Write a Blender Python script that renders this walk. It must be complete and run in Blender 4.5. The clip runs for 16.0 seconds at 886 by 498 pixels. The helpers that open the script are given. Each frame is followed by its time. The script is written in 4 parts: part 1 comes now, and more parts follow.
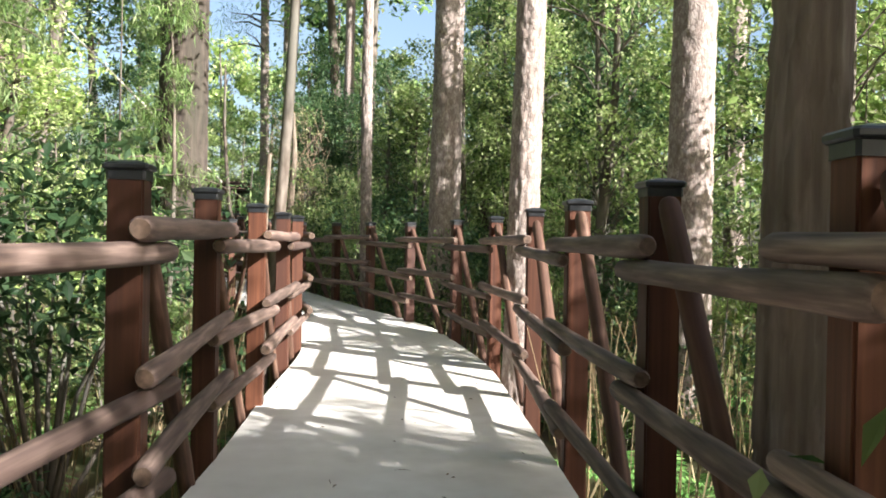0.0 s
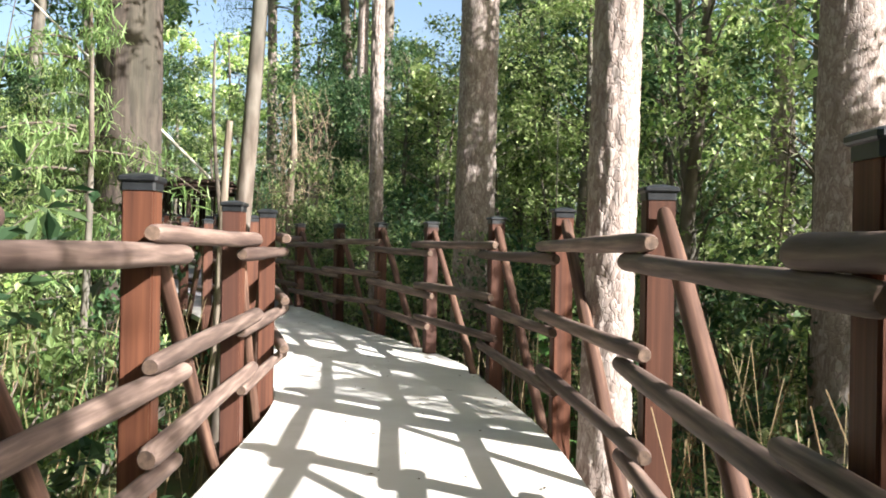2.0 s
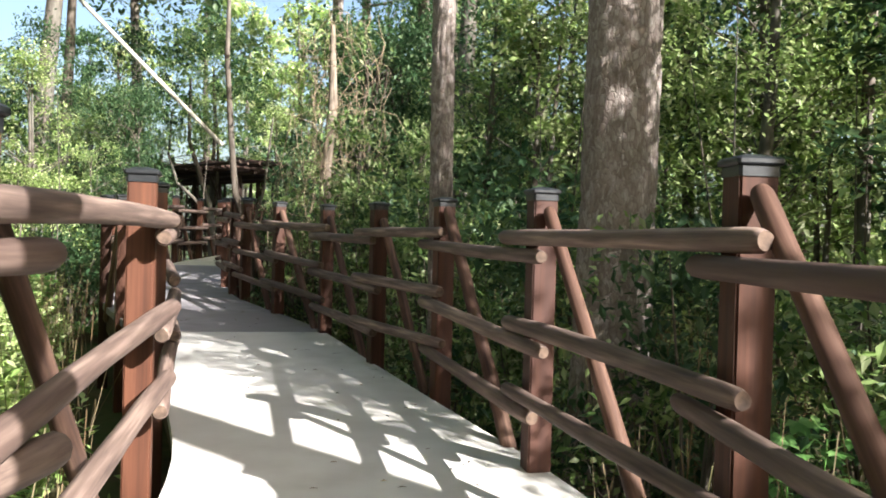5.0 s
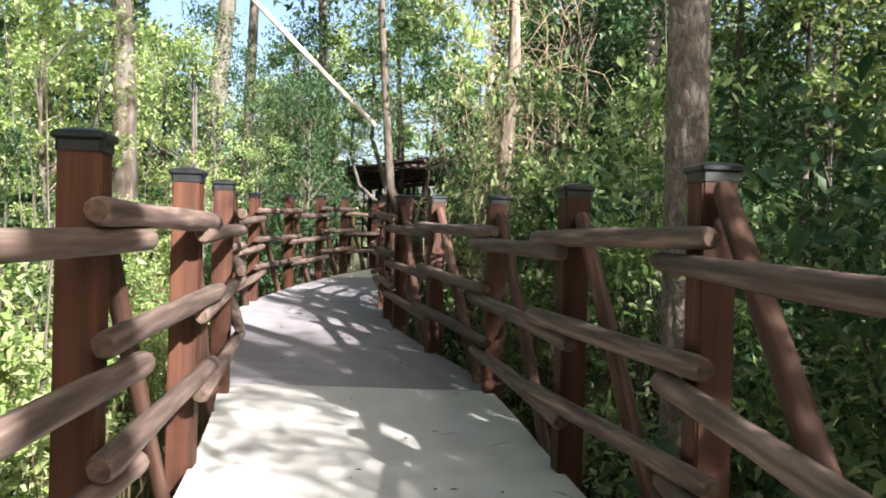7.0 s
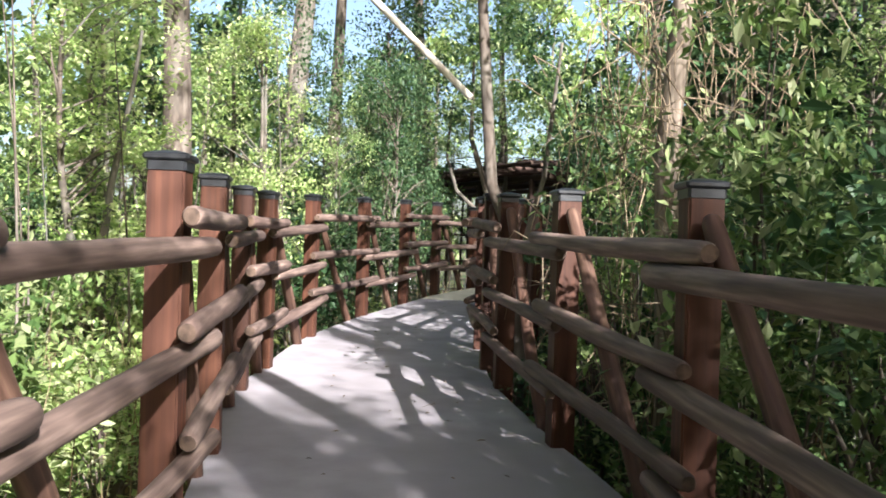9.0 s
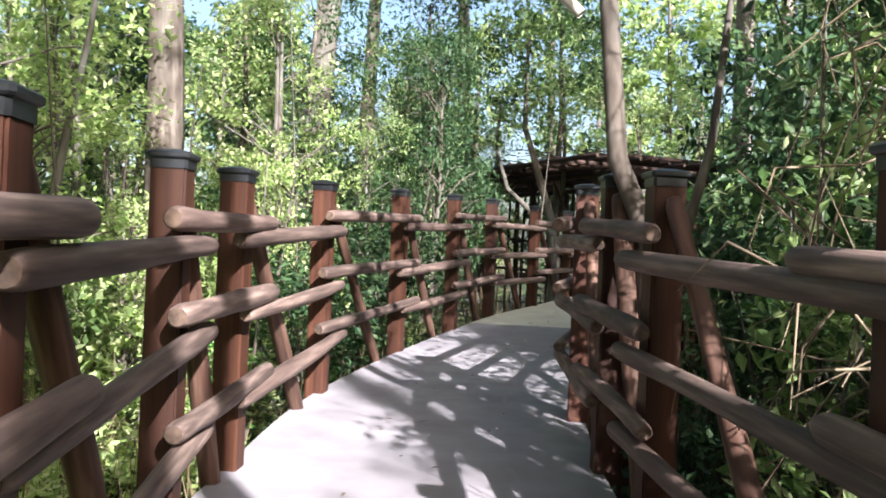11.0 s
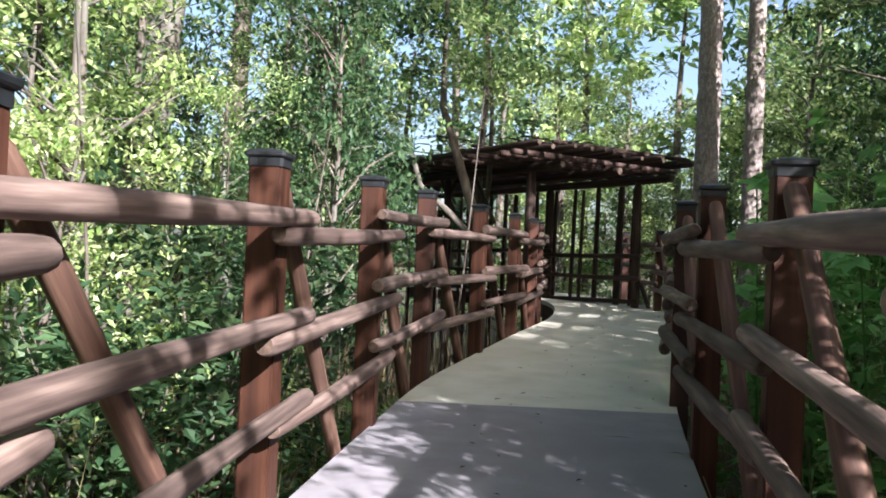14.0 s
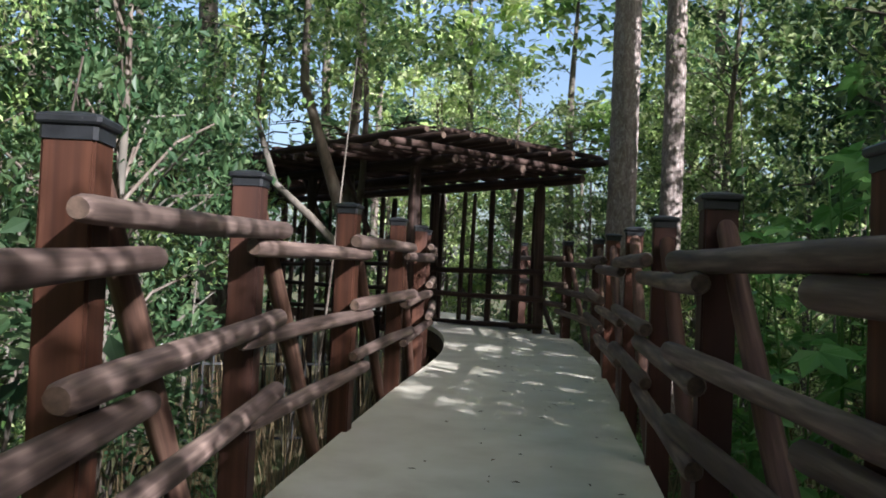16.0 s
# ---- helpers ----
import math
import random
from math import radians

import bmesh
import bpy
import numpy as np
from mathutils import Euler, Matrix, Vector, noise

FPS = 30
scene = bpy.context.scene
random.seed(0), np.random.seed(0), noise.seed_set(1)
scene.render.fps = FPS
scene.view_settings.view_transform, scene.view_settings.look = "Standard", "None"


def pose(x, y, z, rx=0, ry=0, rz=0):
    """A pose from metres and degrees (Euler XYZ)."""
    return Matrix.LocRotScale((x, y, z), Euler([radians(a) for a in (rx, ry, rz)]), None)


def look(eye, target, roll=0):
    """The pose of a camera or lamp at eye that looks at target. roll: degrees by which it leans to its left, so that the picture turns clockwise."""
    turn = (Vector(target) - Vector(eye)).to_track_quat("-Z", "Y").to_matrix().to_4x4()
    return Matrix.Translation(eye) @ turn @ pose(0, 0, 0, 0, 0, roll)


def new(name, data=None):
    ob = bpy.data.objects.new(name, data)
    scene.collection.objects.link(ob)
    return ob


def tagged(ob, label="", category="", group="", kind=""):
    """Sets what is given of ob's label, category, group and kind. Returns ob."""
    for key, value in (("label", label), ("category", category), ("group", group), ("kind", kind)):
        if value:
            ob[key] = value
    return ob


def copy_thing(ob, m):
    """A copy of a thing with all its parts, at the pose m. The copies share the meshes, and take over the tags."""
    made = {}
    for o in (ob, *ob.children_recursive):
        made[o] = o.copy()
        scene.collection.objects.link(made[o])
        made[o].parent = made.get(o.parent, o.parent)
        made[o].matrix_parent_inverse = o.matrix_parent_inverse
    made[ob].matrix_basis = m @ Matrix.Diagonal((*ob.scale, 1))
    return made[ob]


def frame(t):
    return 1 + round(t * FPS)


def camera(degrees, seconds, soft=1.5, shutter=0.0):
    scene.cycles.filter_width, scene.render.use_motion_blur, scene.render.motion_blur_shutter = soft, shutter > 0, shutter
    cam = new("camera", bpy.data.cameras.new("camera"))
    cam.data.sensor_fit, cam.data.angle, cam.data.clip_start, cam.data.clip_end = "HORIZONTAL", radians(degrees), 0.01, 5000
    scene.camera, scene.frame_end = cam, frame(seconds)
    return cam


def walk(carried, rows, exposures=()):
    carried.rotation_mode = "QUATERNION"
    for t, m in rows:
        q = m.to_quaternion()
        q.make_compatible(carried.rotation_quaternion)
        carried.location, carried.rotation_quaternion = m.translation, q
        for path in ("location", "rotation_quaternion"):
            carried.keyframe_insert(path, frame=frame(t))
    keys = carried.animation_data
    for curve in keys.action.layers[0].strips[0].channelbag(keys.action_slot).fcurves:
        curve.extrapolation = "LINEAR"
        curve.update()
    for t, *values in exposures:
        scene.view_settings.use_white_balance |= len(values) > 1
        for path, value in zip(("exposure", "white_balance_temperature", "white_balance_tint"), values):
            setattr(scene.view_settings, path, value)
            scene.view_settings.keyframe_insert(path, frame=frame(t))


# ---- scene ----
cam = camera(53.5, 16.0, soft=1.8)
METRES, EYE, TILT, LEAN, TURN = 23.0, 1.16, -0.4, -1.0, 0.0
ROWS = [
    (0.0, 0.0, 0.0, 0.0, 0.0, 0.0, 0.0),
    (0.5, -0.0008, 0.0297, -0.0001, 0.41, 0.2, 0.05),
    (1.0, -0.0017, 0.0609, 0.0, 0.84, 0.33, 0.02),
    (1.5, -0.0038, 0.0943, 0.0001, 1.2, 0.54, 0.01),
    (2.0, -0.005, 0.1284, 0.0008, 1.33, 0.41, -0.0),
    (2.5, -0.0058, 0.1645, 0.0023, 1.31, 0.03, -0.03),
    (3.0, -0.0084, 0.2023, 0.0031, 0.98, -0.17, -0.05),
    (5.5, -0.0218, 0.3721, 0.003, 9.92, 0.14, -0.74),
    (6.0, -0.0275, 0.4059, 0.0034, 13.19, 0.08, -0.77),
    (6.5, -0.034, 0.4385, 0.0042, 16.62, 0.1, -0.8),
    (7.0, -0.0421, 0.4717, 0.0053, 20.18, 0.32, -0.88),
    (7.5, -0.0535, 0.5009, 0.0066, 22.89, 0.65, -0.97),
    (8.0, -0.0653, 0.528, 0.0082, 24.5, 0.76, -1.09),
    (8.5, -0.0777, 0.5542, 0.0089, 25.45, 0.84, -1.16),
    (9.0, -0.0897, 0.5811, 0.0095, 26.78, 0.91, -1.2),
    (9.5, -0.1033, 0.6067, 0.0102, 27.83, 0.99, -1.29),
    (10.0, -0.1193, 0.6329, 0.0115, 28.66, 1.01, -1.25),
    (12.5, -0.1977, 0.7487, 0.0186, 29.28, 1.04, -1.99),
    (13.0, -0.2129, 0.7746, 0.0201, 27.45, 1.1, -1.9),
    (13.5, -0.2259, 0.7993, 0.0212, 24.7, 1.31, -1.82),
    (14.0, -0.2394, 0.8258, 0.022, 21.63, 1.67, -1.7),
    (14.5, -0.2513, 0.8532, 0.0233, 18.92, 1.98, -1.55),
    (15.0, -0.2604, 0.8777, 0.0252, 16.5, 2.11, -1.67),
    (15.5, -0.2698, 0.907, 0.0279, 14.52, 2.16, -1.68),
    (16.0, -0.2769, 0.9376, 0.0291, 13.43, 2.45, -1.53),
]
walk(cam, [(t, pose(0, 0, EYE, TILT, LEAN, TURN) @ pose(METRES * x, METRES * y, METRES * z, 90 + pitch, roll, yaw)) for t, x, y, z, yaw, pitch, roll in ROWS],
     exposures=[(0.0, 1.84, 6350, 9), (3.0, 1.84, 6300, 8), (6.0, 1.93, 6300, 9), (10.0, 2.03, 6100, 12), (13.0, 1.98, 5950, 14), (15.0, 1.95, 5900, 14), (16.0, 1.55, 5850, 13)])

# ---- world, sun, exposure ----
SUN_TO = Vector((0.82, -0.57, 0.58)).normalized()      # towards the sun
sun_data = bpy.data.lights.new("sun", "SUN")
sun_data.energy, sun_data.angle, sun_data.color = 5.0, radians(0.6), (1.0, 0.965, 0.92)
sun = new("sun", sun_data)
sun.matrix_world = look(SUN_TO * 60, (0, 0, 0))
world = bpy.data.worlds.new("world")
scene.world = world
world.use_nodes = True
wn = world.node_tree.nodes
sky = wn.new("ShaderNodeTexSky")
sky.sky_type, sky.sun_disc = "NISHITA", False
sky.sun_elevation = math.asin(SUN_TO.z)
sky.sun_rotation = math.atan2(SUN_TO.x, SUN_TO.y)
sky.air_density, sky.dust_density, sky.ozone_density = 1.0, 3.4, 0.6
wn["Background"].inputs["Strength"].default_value = 0.076
world.node_tree.links.new(sky.outputs["Color"], wn["Background"].inputs["Color"])

# ---- materials ----


def mat(name, ramp, scale=(1, 1, 1), rough=0.8, detail=6.0, bump=0.3, bump_dist=0.01, stain=None, stain_scale=0.8, vary=0.0, island=False,
        translucent=0.0, fine=8.0, spec=0.3):
    """Noise-driven surface: ramp = list of (position, colour); stain = colour of a second, larger noise."""
    m = bpy.data.materials.new(name)
    m.use_nodes = True
    nt = m.node_tree
    n, ln = nt.nodes, nt.links
    bsdf = n["Principled BSDF"]
    co = n.new("ShaderNodeTexCoord")
    mp = n.new("ShaderNodeMapping")
    mp.inputs["Scale"].default_value = scale
    ln.new(co.outputs["Object"], mp.inputs["Vector"])
    info = n.new("ShaderNodeObjectInfo")
    shift = n.new("ShaderNodeVectorMath")
    shift.operation = "MULTIPLY_ADD"
    shift.inputs[1].default_value = (37, 19, 53)
    comb = n.new("ShaderNodeCombineXYZ")
    for i in range(3):
        ln.new(info.outputs["Random"], comb.inputs[i])
    ln.new(comb.outputs[0], shift.inputs[0])
    ln.new(mp.outputs["Vector"], shift.inputs[2])
    tex = n.new("ShaderNodeTexNoise")
    tex.inputs["Scale"].default_value, tex.inputs["Detail"].default_value = fine, detail
    ln.new(shift.outputs[0], tex.inputs["Vector"])
    cr = n.new("ShaderNodeValToRGB")
    while len(cr.color_ramp.elements) < len(ramp):
        cr.color_ramp.elements.new(0.5)
    for e, (p, c) in zip(cr.color_ramp.elements, ramp):
        e.position, e.color = p, (*c, 1)
    ln.new(tex.outputs["Fac"], cr.inputs["Fac"])
    out = cr.outputs["Color"]
    if stain:
        t2 = n.new("ShaderNodeTexNoise")
        t2.inputs["Scale"].default_value, t2.inputs["Detail"].default_value = stain_scale, 5
        ln.new(shift.outputs[0], t2.inputs["Vector"])
        r2 = n.new("ShaderNodeMapRange")
        r2.inputs["From Min"].default_value, r2.inputs["From Max"].default_value = 0.45, 0.7
        ln.new(t2.outputs["Fac"], r2.inputs["Value"])
        mx = n.new("ShaderNodeMix")
        mx.data_type = "RGBA"
        ln.new(r2.outputs["Result"], mx.inputs["Factor"])
        ln.new(out, mx.inputs[6])
        mx.inputs[7].default_value = (*stain, 1)
        out = mx.outputs[2]
    if vary:
        hs = n.new("ShaderNodeHueSaturation")
        mr = n.new("ShaderNodeMapRange")
        mr.inputs["To Min"].default_value, mr.inputs["To Max"].default_value = 1 - vary, 1 + vary
        if island:
            geo = n.new("ShaderNodeNewGeometry")
            ln.new(geo.outputs["Random Per Island"], mr.inputs["Value"])
        else:
            ln.new(info.outputs["Random"], mr.inputs["Value"])
        ln.new(mr.outputs["Result"], hs.inputs["Value"])
        ln.new(out, hs.inputs["Color"])
        out = hs.outputs["Color"]
    ln.new(out, bsdf.inputs["Base Color"])
    bsdf.inputs["Roughness"].default_value = rough
    bsdf.inputs["Specular IOR Level"].default_value = spec
    if bump:
        b = n.new("ShaderNodeBump")
        b.inputs["Strength"].default_value, b.inputs["Distance"].default_value = bump, bump_dist
        ln.new(tex.outputs["Fac"], b.inputs["Height"])
        ln.new(b.outputs["Normal"], bsdf.inputs["Normal"])
    if translucent:
        tr = n.new("ShaderNodeBsdfTranslucent")
        ln.new(out, tr.inputs["Color"])
        ms = n.new("ShaderNodeMixShader")
        ms.inputs[0].default_value = translucent
        ln.new(bsdf.outputs[0], ms.inputs[1])
        ln.new(tr.outputs[0], ms.inputs[2])
        ln.new(ms.outputs[0], n["Material Output"].inputs["Surface"])
    return m


def leaf_mat(name, colours, vary=0.45, translucent=0.45, rough=0.45):
    """Leaves: the colour differs from leaf to leaf and from plant to plant."""
    m = bpy.data.materials.new(name)
    m.use_nodes = True
    nt = m.node_tree
    n, ln = nt.nodes, nt.links
    bsdf = n["Principled BSDF"]
    geo, info = n.new("ShaderNodeNewGeometry"), n.new("ShaderNodeObjectInfo")
    cr = n.new("ShaderNodeValToRGB")
    while len(cr.color_ramp.elements) < len(colours):
        cr.color_ramp.elements.new(0.5)
    for i, (e, c) in enumerate(zip(cr.color_ramp.elements, colours)):
        e.position, e.color = i / (len(colours) - 1), (*c, 1)
    ln.new(geo.outputs["Random Per Island"], cr.inputs["Fac"])
    hs = n.new("ShaderNodeHueSaturation")
    mr = n.new("ShaderNodeMapRange")
    mr.inputs["To Min"].default_value, mr.inputs["To Max"].default_value = 1 - vary, 1 + vary
    ln.new(info.outputs["Random"], mr.inputs["Value"])
    ln.new(mr.outputs["Result"], hs.inputs["Value"])
    ln.new(cr.outputs["Color"], hs.inputs["Color"])
    ln.new(hs.outputs["Color"], bsdf.inputs["Base Color"])
    bsdf.inputs["Roughness"].default_value = rough
    bsdf.inputs["Specular IOR Level"].default_value = 0.35
    tr = n.new("ShaderNodeBsdfTranslucent")
    ln.new(hs.outputs["Color"], tr.inputs["Color"])
    ms = n.new("ShaderNodeMixShader")
    ms.inputs[0].default_value = translucent
    ln.new(bsdf.outputs[0], ms.inputs[1])
    ln.new(tr.outputs[0], ms.inputs[2])
    ln.new(ms.outputs[0], n["Material Output"].inputs["Surface"])
    return m


def bark_mat(name):
    """Pine bark: flaky plates, long in the trunk's direction, with dark furrows between them."""
    m = bpy.data.materials.new(name)
    m.use_nodes = True
    n, ln = m.node_tree.nodes, m.node_tree.links
    bsdf = n["Principled BSDF"]
    co, mp = n.new("ShaderNodeTexCoord"), n.new("ShaderNodeMapping")
    mp.inputs["Scale"].default_value = (7.5, 7.5, 3.4)
    ln.new(co.outputs["Object"], mp.inputs["Vector"])
    wob = n.new("ShaderNodeTexNoise")
    wob.inputs["Scale"].default_value, wob.inputs["Detail"].default_value = 1.3, 4
    ln.new(mp.outputs[0], wob.inputs["Vector"])
    add = n.new("ShaderNodeVectorMath")
    add.operation = "MULTIPLY_ADD"
    add.inputs[1].default_value = (0.7, 0.7, 0.7)
    ln.new(wob.outputs["Color"], add.inputs[0])
    ln.new(mp.outputs[0], add.inputs[2])
    edge, cell = n.new("ShaderNodeTexVoronoi"), n.new("ShaderNodeTexVoronoi")
    edge.feature = "DISTANCE_TO_EDGE"
    for v in (edge, cell):
        ln.new(add.outputs[0], v.inputs["Vector"])
    furrow = n.new("ShaderNodeMapRange")
    furrow.inputs["From Max"].default_value = 0.14
    ln.new(edge.outputs["Distance"], furrow.inputs["Value"])
    grain = n.new("ShaderNodeTexNoise")
    grain.inputs["Scale"].default_value, grain.inputs["Detail"].default_value = 6, 8
    ln.new(add.outputs[0], grain.inputs["Vector"])
    plate = n.new("ShaderNodeValToRGB")
    el = plate.color_ramp.elements
    el.new(0.5)
    el[0].position, el[0].color = 0.2, (0.17, 0.125, 0.105, 1)
    el[1].position, el[1].color = 0.5, (0.3, 0.245, 0.22, 1)
    el[2].position, el[2].color = 0.8, (0.45, 0.39, 0.36, 1)
    tone = n.new("ShaderNodeMix")
    tone.inputs["Factor"].default_value = 0.35
    sep = n.new("ShaderNodeSeparateColor")
    ln.new(cell.outputs["Color"], sep.inputs[0])
    ln.new(grain.outputs["Fac"], tone.inputs[2])
    ln.new(sep.outputs[0], tone.inputs[3])
    ln.new(tone.outputs[0], plate.inputs["Fac"])
    mx = n.new("ShaderNodeMix")
    mx.data_type = "RGBA"
    mx.inputs[6].default_value = (0.2, 0.155, 0.135, 1)
    broken = n.new("ShaderNodeMath")
    broken.operation, broken.use_clamp = "MULTIPLY_ADD", True
    broken.inputs[1].default_value = 1.5
    offset = n.new("ShaderNodeMath")
    offset.operation = "SUBTRACT"
    offset.inputs[1].default_value = 0.36
    ln.new(grain.outputs["Fac"], offset.inputs[0])
    ln.new(offset.outputs[0], broken.inputs[0])
    ln.new(furrow.outputs[0], broken.inputs[2])
    ln.new(broken.outputs[0], mx.inputs["Factor"])
    ln.new(plate.outputs["Color"], mx.inputs[7])
    ln.new(mx.outputs[2], bsdf.inputs["Base Color"])
    bsdf.inputs["Roughness"].default_value = 0.92
    bsdf.inputs["Specular IOR Level"].default_value = 0.2
    hgt = n.new("ShaderNodeMath")
    hgt.operation = "MULTIPLY_ADD"
    hgt.inputs[1].default_value = 0.35
    ln.new(grain.outputs["Fac"], hgt.inputs[0])
    ln.new(furrow.outputs[0], hgt.inputs[2])
    b = n.new("ShaderNodeBump")
    b.inputs["Strength"].default_value, b.inputs["Distance"].default_value = 0.4, 0.014
    ln.new(hgt.outputs[0], b.inputs["Height"])
    ln.new(b.outputs["Normal"], bsdf.inputs["Normal"])
    return m


M_POST = mat("stained_post_wood", [(0.25, (0.042, 0.016, 0.01)), (0.5, (0.08, 0.03, 0.0165)), (0.8, (0.145, 0.056, 0.03))], scale=(4, 4, 0.3),
             rough=0.6, spec=0.25, stain=(0.035, 0.019, 0.017), stain_scale=0.5, vary=0.42, bump=0.35, bump_dist=0.004)
M_LOG = mat("weathered_log_wood", [(0.25, (0.055, 0.036, 0.031)), (0.5, (0.15, 0.102, 0.084)), (0.8, (0.37, 0.265, 0.215))], scale=(0.6, 5, 5),
            rough=0.7, stain=(0.065, 0.038, 0.031), stain_scale=0.5, vary=0.25, bump=0.5, bump_dist=0.004)
M_BRACE = mat("brown_brace_wood", [(0.25, (0.035, 0.019, 0.015)), (0.5, (0.105, 0.056, 0.039)), (0.8, (0.26, 0.155, 0.108))], scale=(0.6, 5, 5),
              rough=0.7, stain=(0.07, 0.03, 0.019), stain_scale=0.5, vary=0.2, bump=0.4, bump_dist=0.004)
M_ENDGRAIN = mat("cut_end_grain", [(0.3, (0.05, 0.033, 0.025)), (0.7, (0.16, 0.105, 0.075))], fine=30, rough=0.8, vary=0.25)
M_CAP = mat("black_cap_metal", [(0.3, (0.008, 0.0085, 0.01)), (0.7, (0.02, 0.021, 0.024))], fine=20, rough=0.42, bump=0.1, spec=0.5)
M_DECK = mat("pale_deck_coating", [(0.3, (0.52, 0.485, 0.45)), (0.5, (0.61, 0.575, 0.54)), (0.7, (0.67, 0.64, 0.605))], fine=3.5, detail=9, rough=0.85,
             stain=(0.51, 0.475, 0.435), stain_scale=0.5, bump=0.25, bump_dist=0.003)
M_DECK_CREAM = mat("cream_deck_coating", [(0.3, (0.55, 0.5, 0.4)), (0.5, (0.63, 0.58, 0.475)), (0.7, (0.68, 0.635, 0.54))], fine=3.5, detail=9, rough=0.85,
                   stain=(0.53, 0.48, 0.38), stain_scale=0.5, bump=0.25, bump_dist=0.003)
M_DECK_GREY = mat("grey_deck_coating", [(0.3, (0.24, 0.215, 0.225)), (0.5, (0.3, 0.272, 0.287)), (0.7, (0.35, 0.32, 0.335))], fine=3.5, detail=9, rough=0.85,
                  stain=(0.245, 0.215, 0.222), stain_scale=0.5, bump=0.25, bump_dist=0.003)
M_BEAM = mat("dark_beam_wood", [(0.3, (0.045, 0.028, 0.02)), (0.7, (0.11, 0.065, 0.045))], scale=(1, 1, 1), fine=9, rough=0.85)
M_GROUND = mat("forest_floor", [(0.25, (0.03, 0.022, 0.013)), (0.45, (0.09, 0.06, 0.033)), (0.6, (0.05, 0.065, 0.02)), (0.8, (0.17, 0.12, 0.07))], fine=1.4,
               detail=12, rough=0.95, stain=(0.05, 0.075, 0.02), stain_scale=0.25, bump=0.8, bump_dist=0.05)
M_PINE = bark_mat("plated_pine_bark")
M_CEDAR = mat("fibrous_grey_bark", [(0.25, (0.09, 0.065, 0.05)), (0.5, (0.2, 0.155, 0.125)), (0.75, (0.34, 0.28, 0.24))], scale=(9, 9, 0.7), fine=3, detail=8, rough=0.92,
              stain=(0.24, 0.17, 0.13), stain_scale=0.4, bump=0.8, bump_dist=0.015)
M_BARK = mat("thin_tree_bark", [(0.25, (0.04, 0.03, 0.025)), (0.5, (0.11, 0.086, 0.068)), (0.75, (0.22, 0.185, 0.155))], scale=(1, 1, 0.3), fine=12, rough=0.9,
             stain=(0.14, 0.135, 0.115), stain_scale=1.5, bump=0.6, bump_dist=0.01)
# ridged bark darkened to put foliage shade into one trunk's colour
M_SHADED_BARK = mat("shaded_ridged_bark", [(0.3, (0.028, 0.022, 0.019)), (0.7, (0.095, 0.074, 0.06))], scale=(7, 7, 0.7), fine=3, detail=8, rough=0.92, stain=(0.06, 0.055, 0.04), stain_scale=0.5, bump=0.8, bump_dist=0.015)
M_POLE = mat("bleached_dead_wood", [(0.3, (0.42, 0.37, 0.3)), (0.7, (0.66, 0.61, 0.53))], scale=(5, 5, 0.6), fine=6, rough=0.8)
M_SNAG = mat("weathered_snag_wood", [(0.3, (0.12, 0.09, 0.068)), (0.7, (0.3, 0.245, 0.19))], scale=(5, 5, 0.6), fine=6, rough=0.85, bump=0.6)
M_VINE = mat("dry_vine_bark", [(0.3, (0.12, 0.085, 0.055)), (0.7, (0.36, 0.275, 0.185))], fine=9, rough=0.9)
M_ROOF = mat("dark_roof_poles", [(0.25, (0.018, 0.011, 0.009)), (0.5, (0.045, 0.026, 0.02)), (0.8, (0.1, 0.06, 0.048))], scale=(0.6, 5, 5), rough=0.8, vary=0.3)
M_LEAF = leaf_mat("broad_leaves", [(0.07, 0.138, 0.038), (0.145, 0.235, 0.068), (0.245, 0.345, 0.112), (0.36, 0.44, 0.18), (0.51, 0.55, 0.31)])
# darker copy of the leaf greens, shade put into the colour
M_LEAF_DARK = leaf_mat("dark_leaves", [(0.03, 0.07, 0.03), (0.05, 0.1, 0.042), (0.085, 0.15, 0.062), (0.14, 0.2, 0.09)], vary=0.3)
# lime greens with sunlit brightness put into the leaf colour
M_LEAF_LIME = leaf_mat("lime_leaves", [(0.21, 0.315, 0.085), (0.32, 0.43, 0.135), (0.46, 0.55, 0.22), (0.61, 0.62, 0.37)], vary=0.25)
M_FERN = leaf_mat("fern_green", [(0.08, 0.2, 0.045), (0.14, 0.3, 0.075), (0.22, 0.38, 0.12)], vary=0.3)
M_LOBED = leaf_mat("lobed_leaf_green", [(0.13, 0.3, 0.07), (0.2, 0.42, 0.11), (0.3, 0.5, 0.17)], vary=0.2)
M_DRY = leaf_mat("dry_stalks", [(0.16, 0.10, 0.05), (0.28, 0.2, 0.11), (0.4, 0.31, 0.19), (0.14, 0.14, 0.05)], vary=0.25, translucent=0.2, rough=0.8)
M_MOSS = leaf_mat("grey_green_needles", [(0.12, 0.2, 0.07), (0.2, 0.3, 0.1), (0.3, 0.36, 0.16)], vary=0.2, translucent=0.5)
M_WHITE = mat("white_paint", [(0.3, (0.7, 0.7, 0.68)), (0.7, (0.82, 0.82, 0.8))], fine=4, rough=0.5)
M_IRON = mat("dark_iron", [(0.3, (0.015, 0.016, 0.017)), (0.7, (0.04, 0.04, 0.042))], fine=9, rough=0.6)

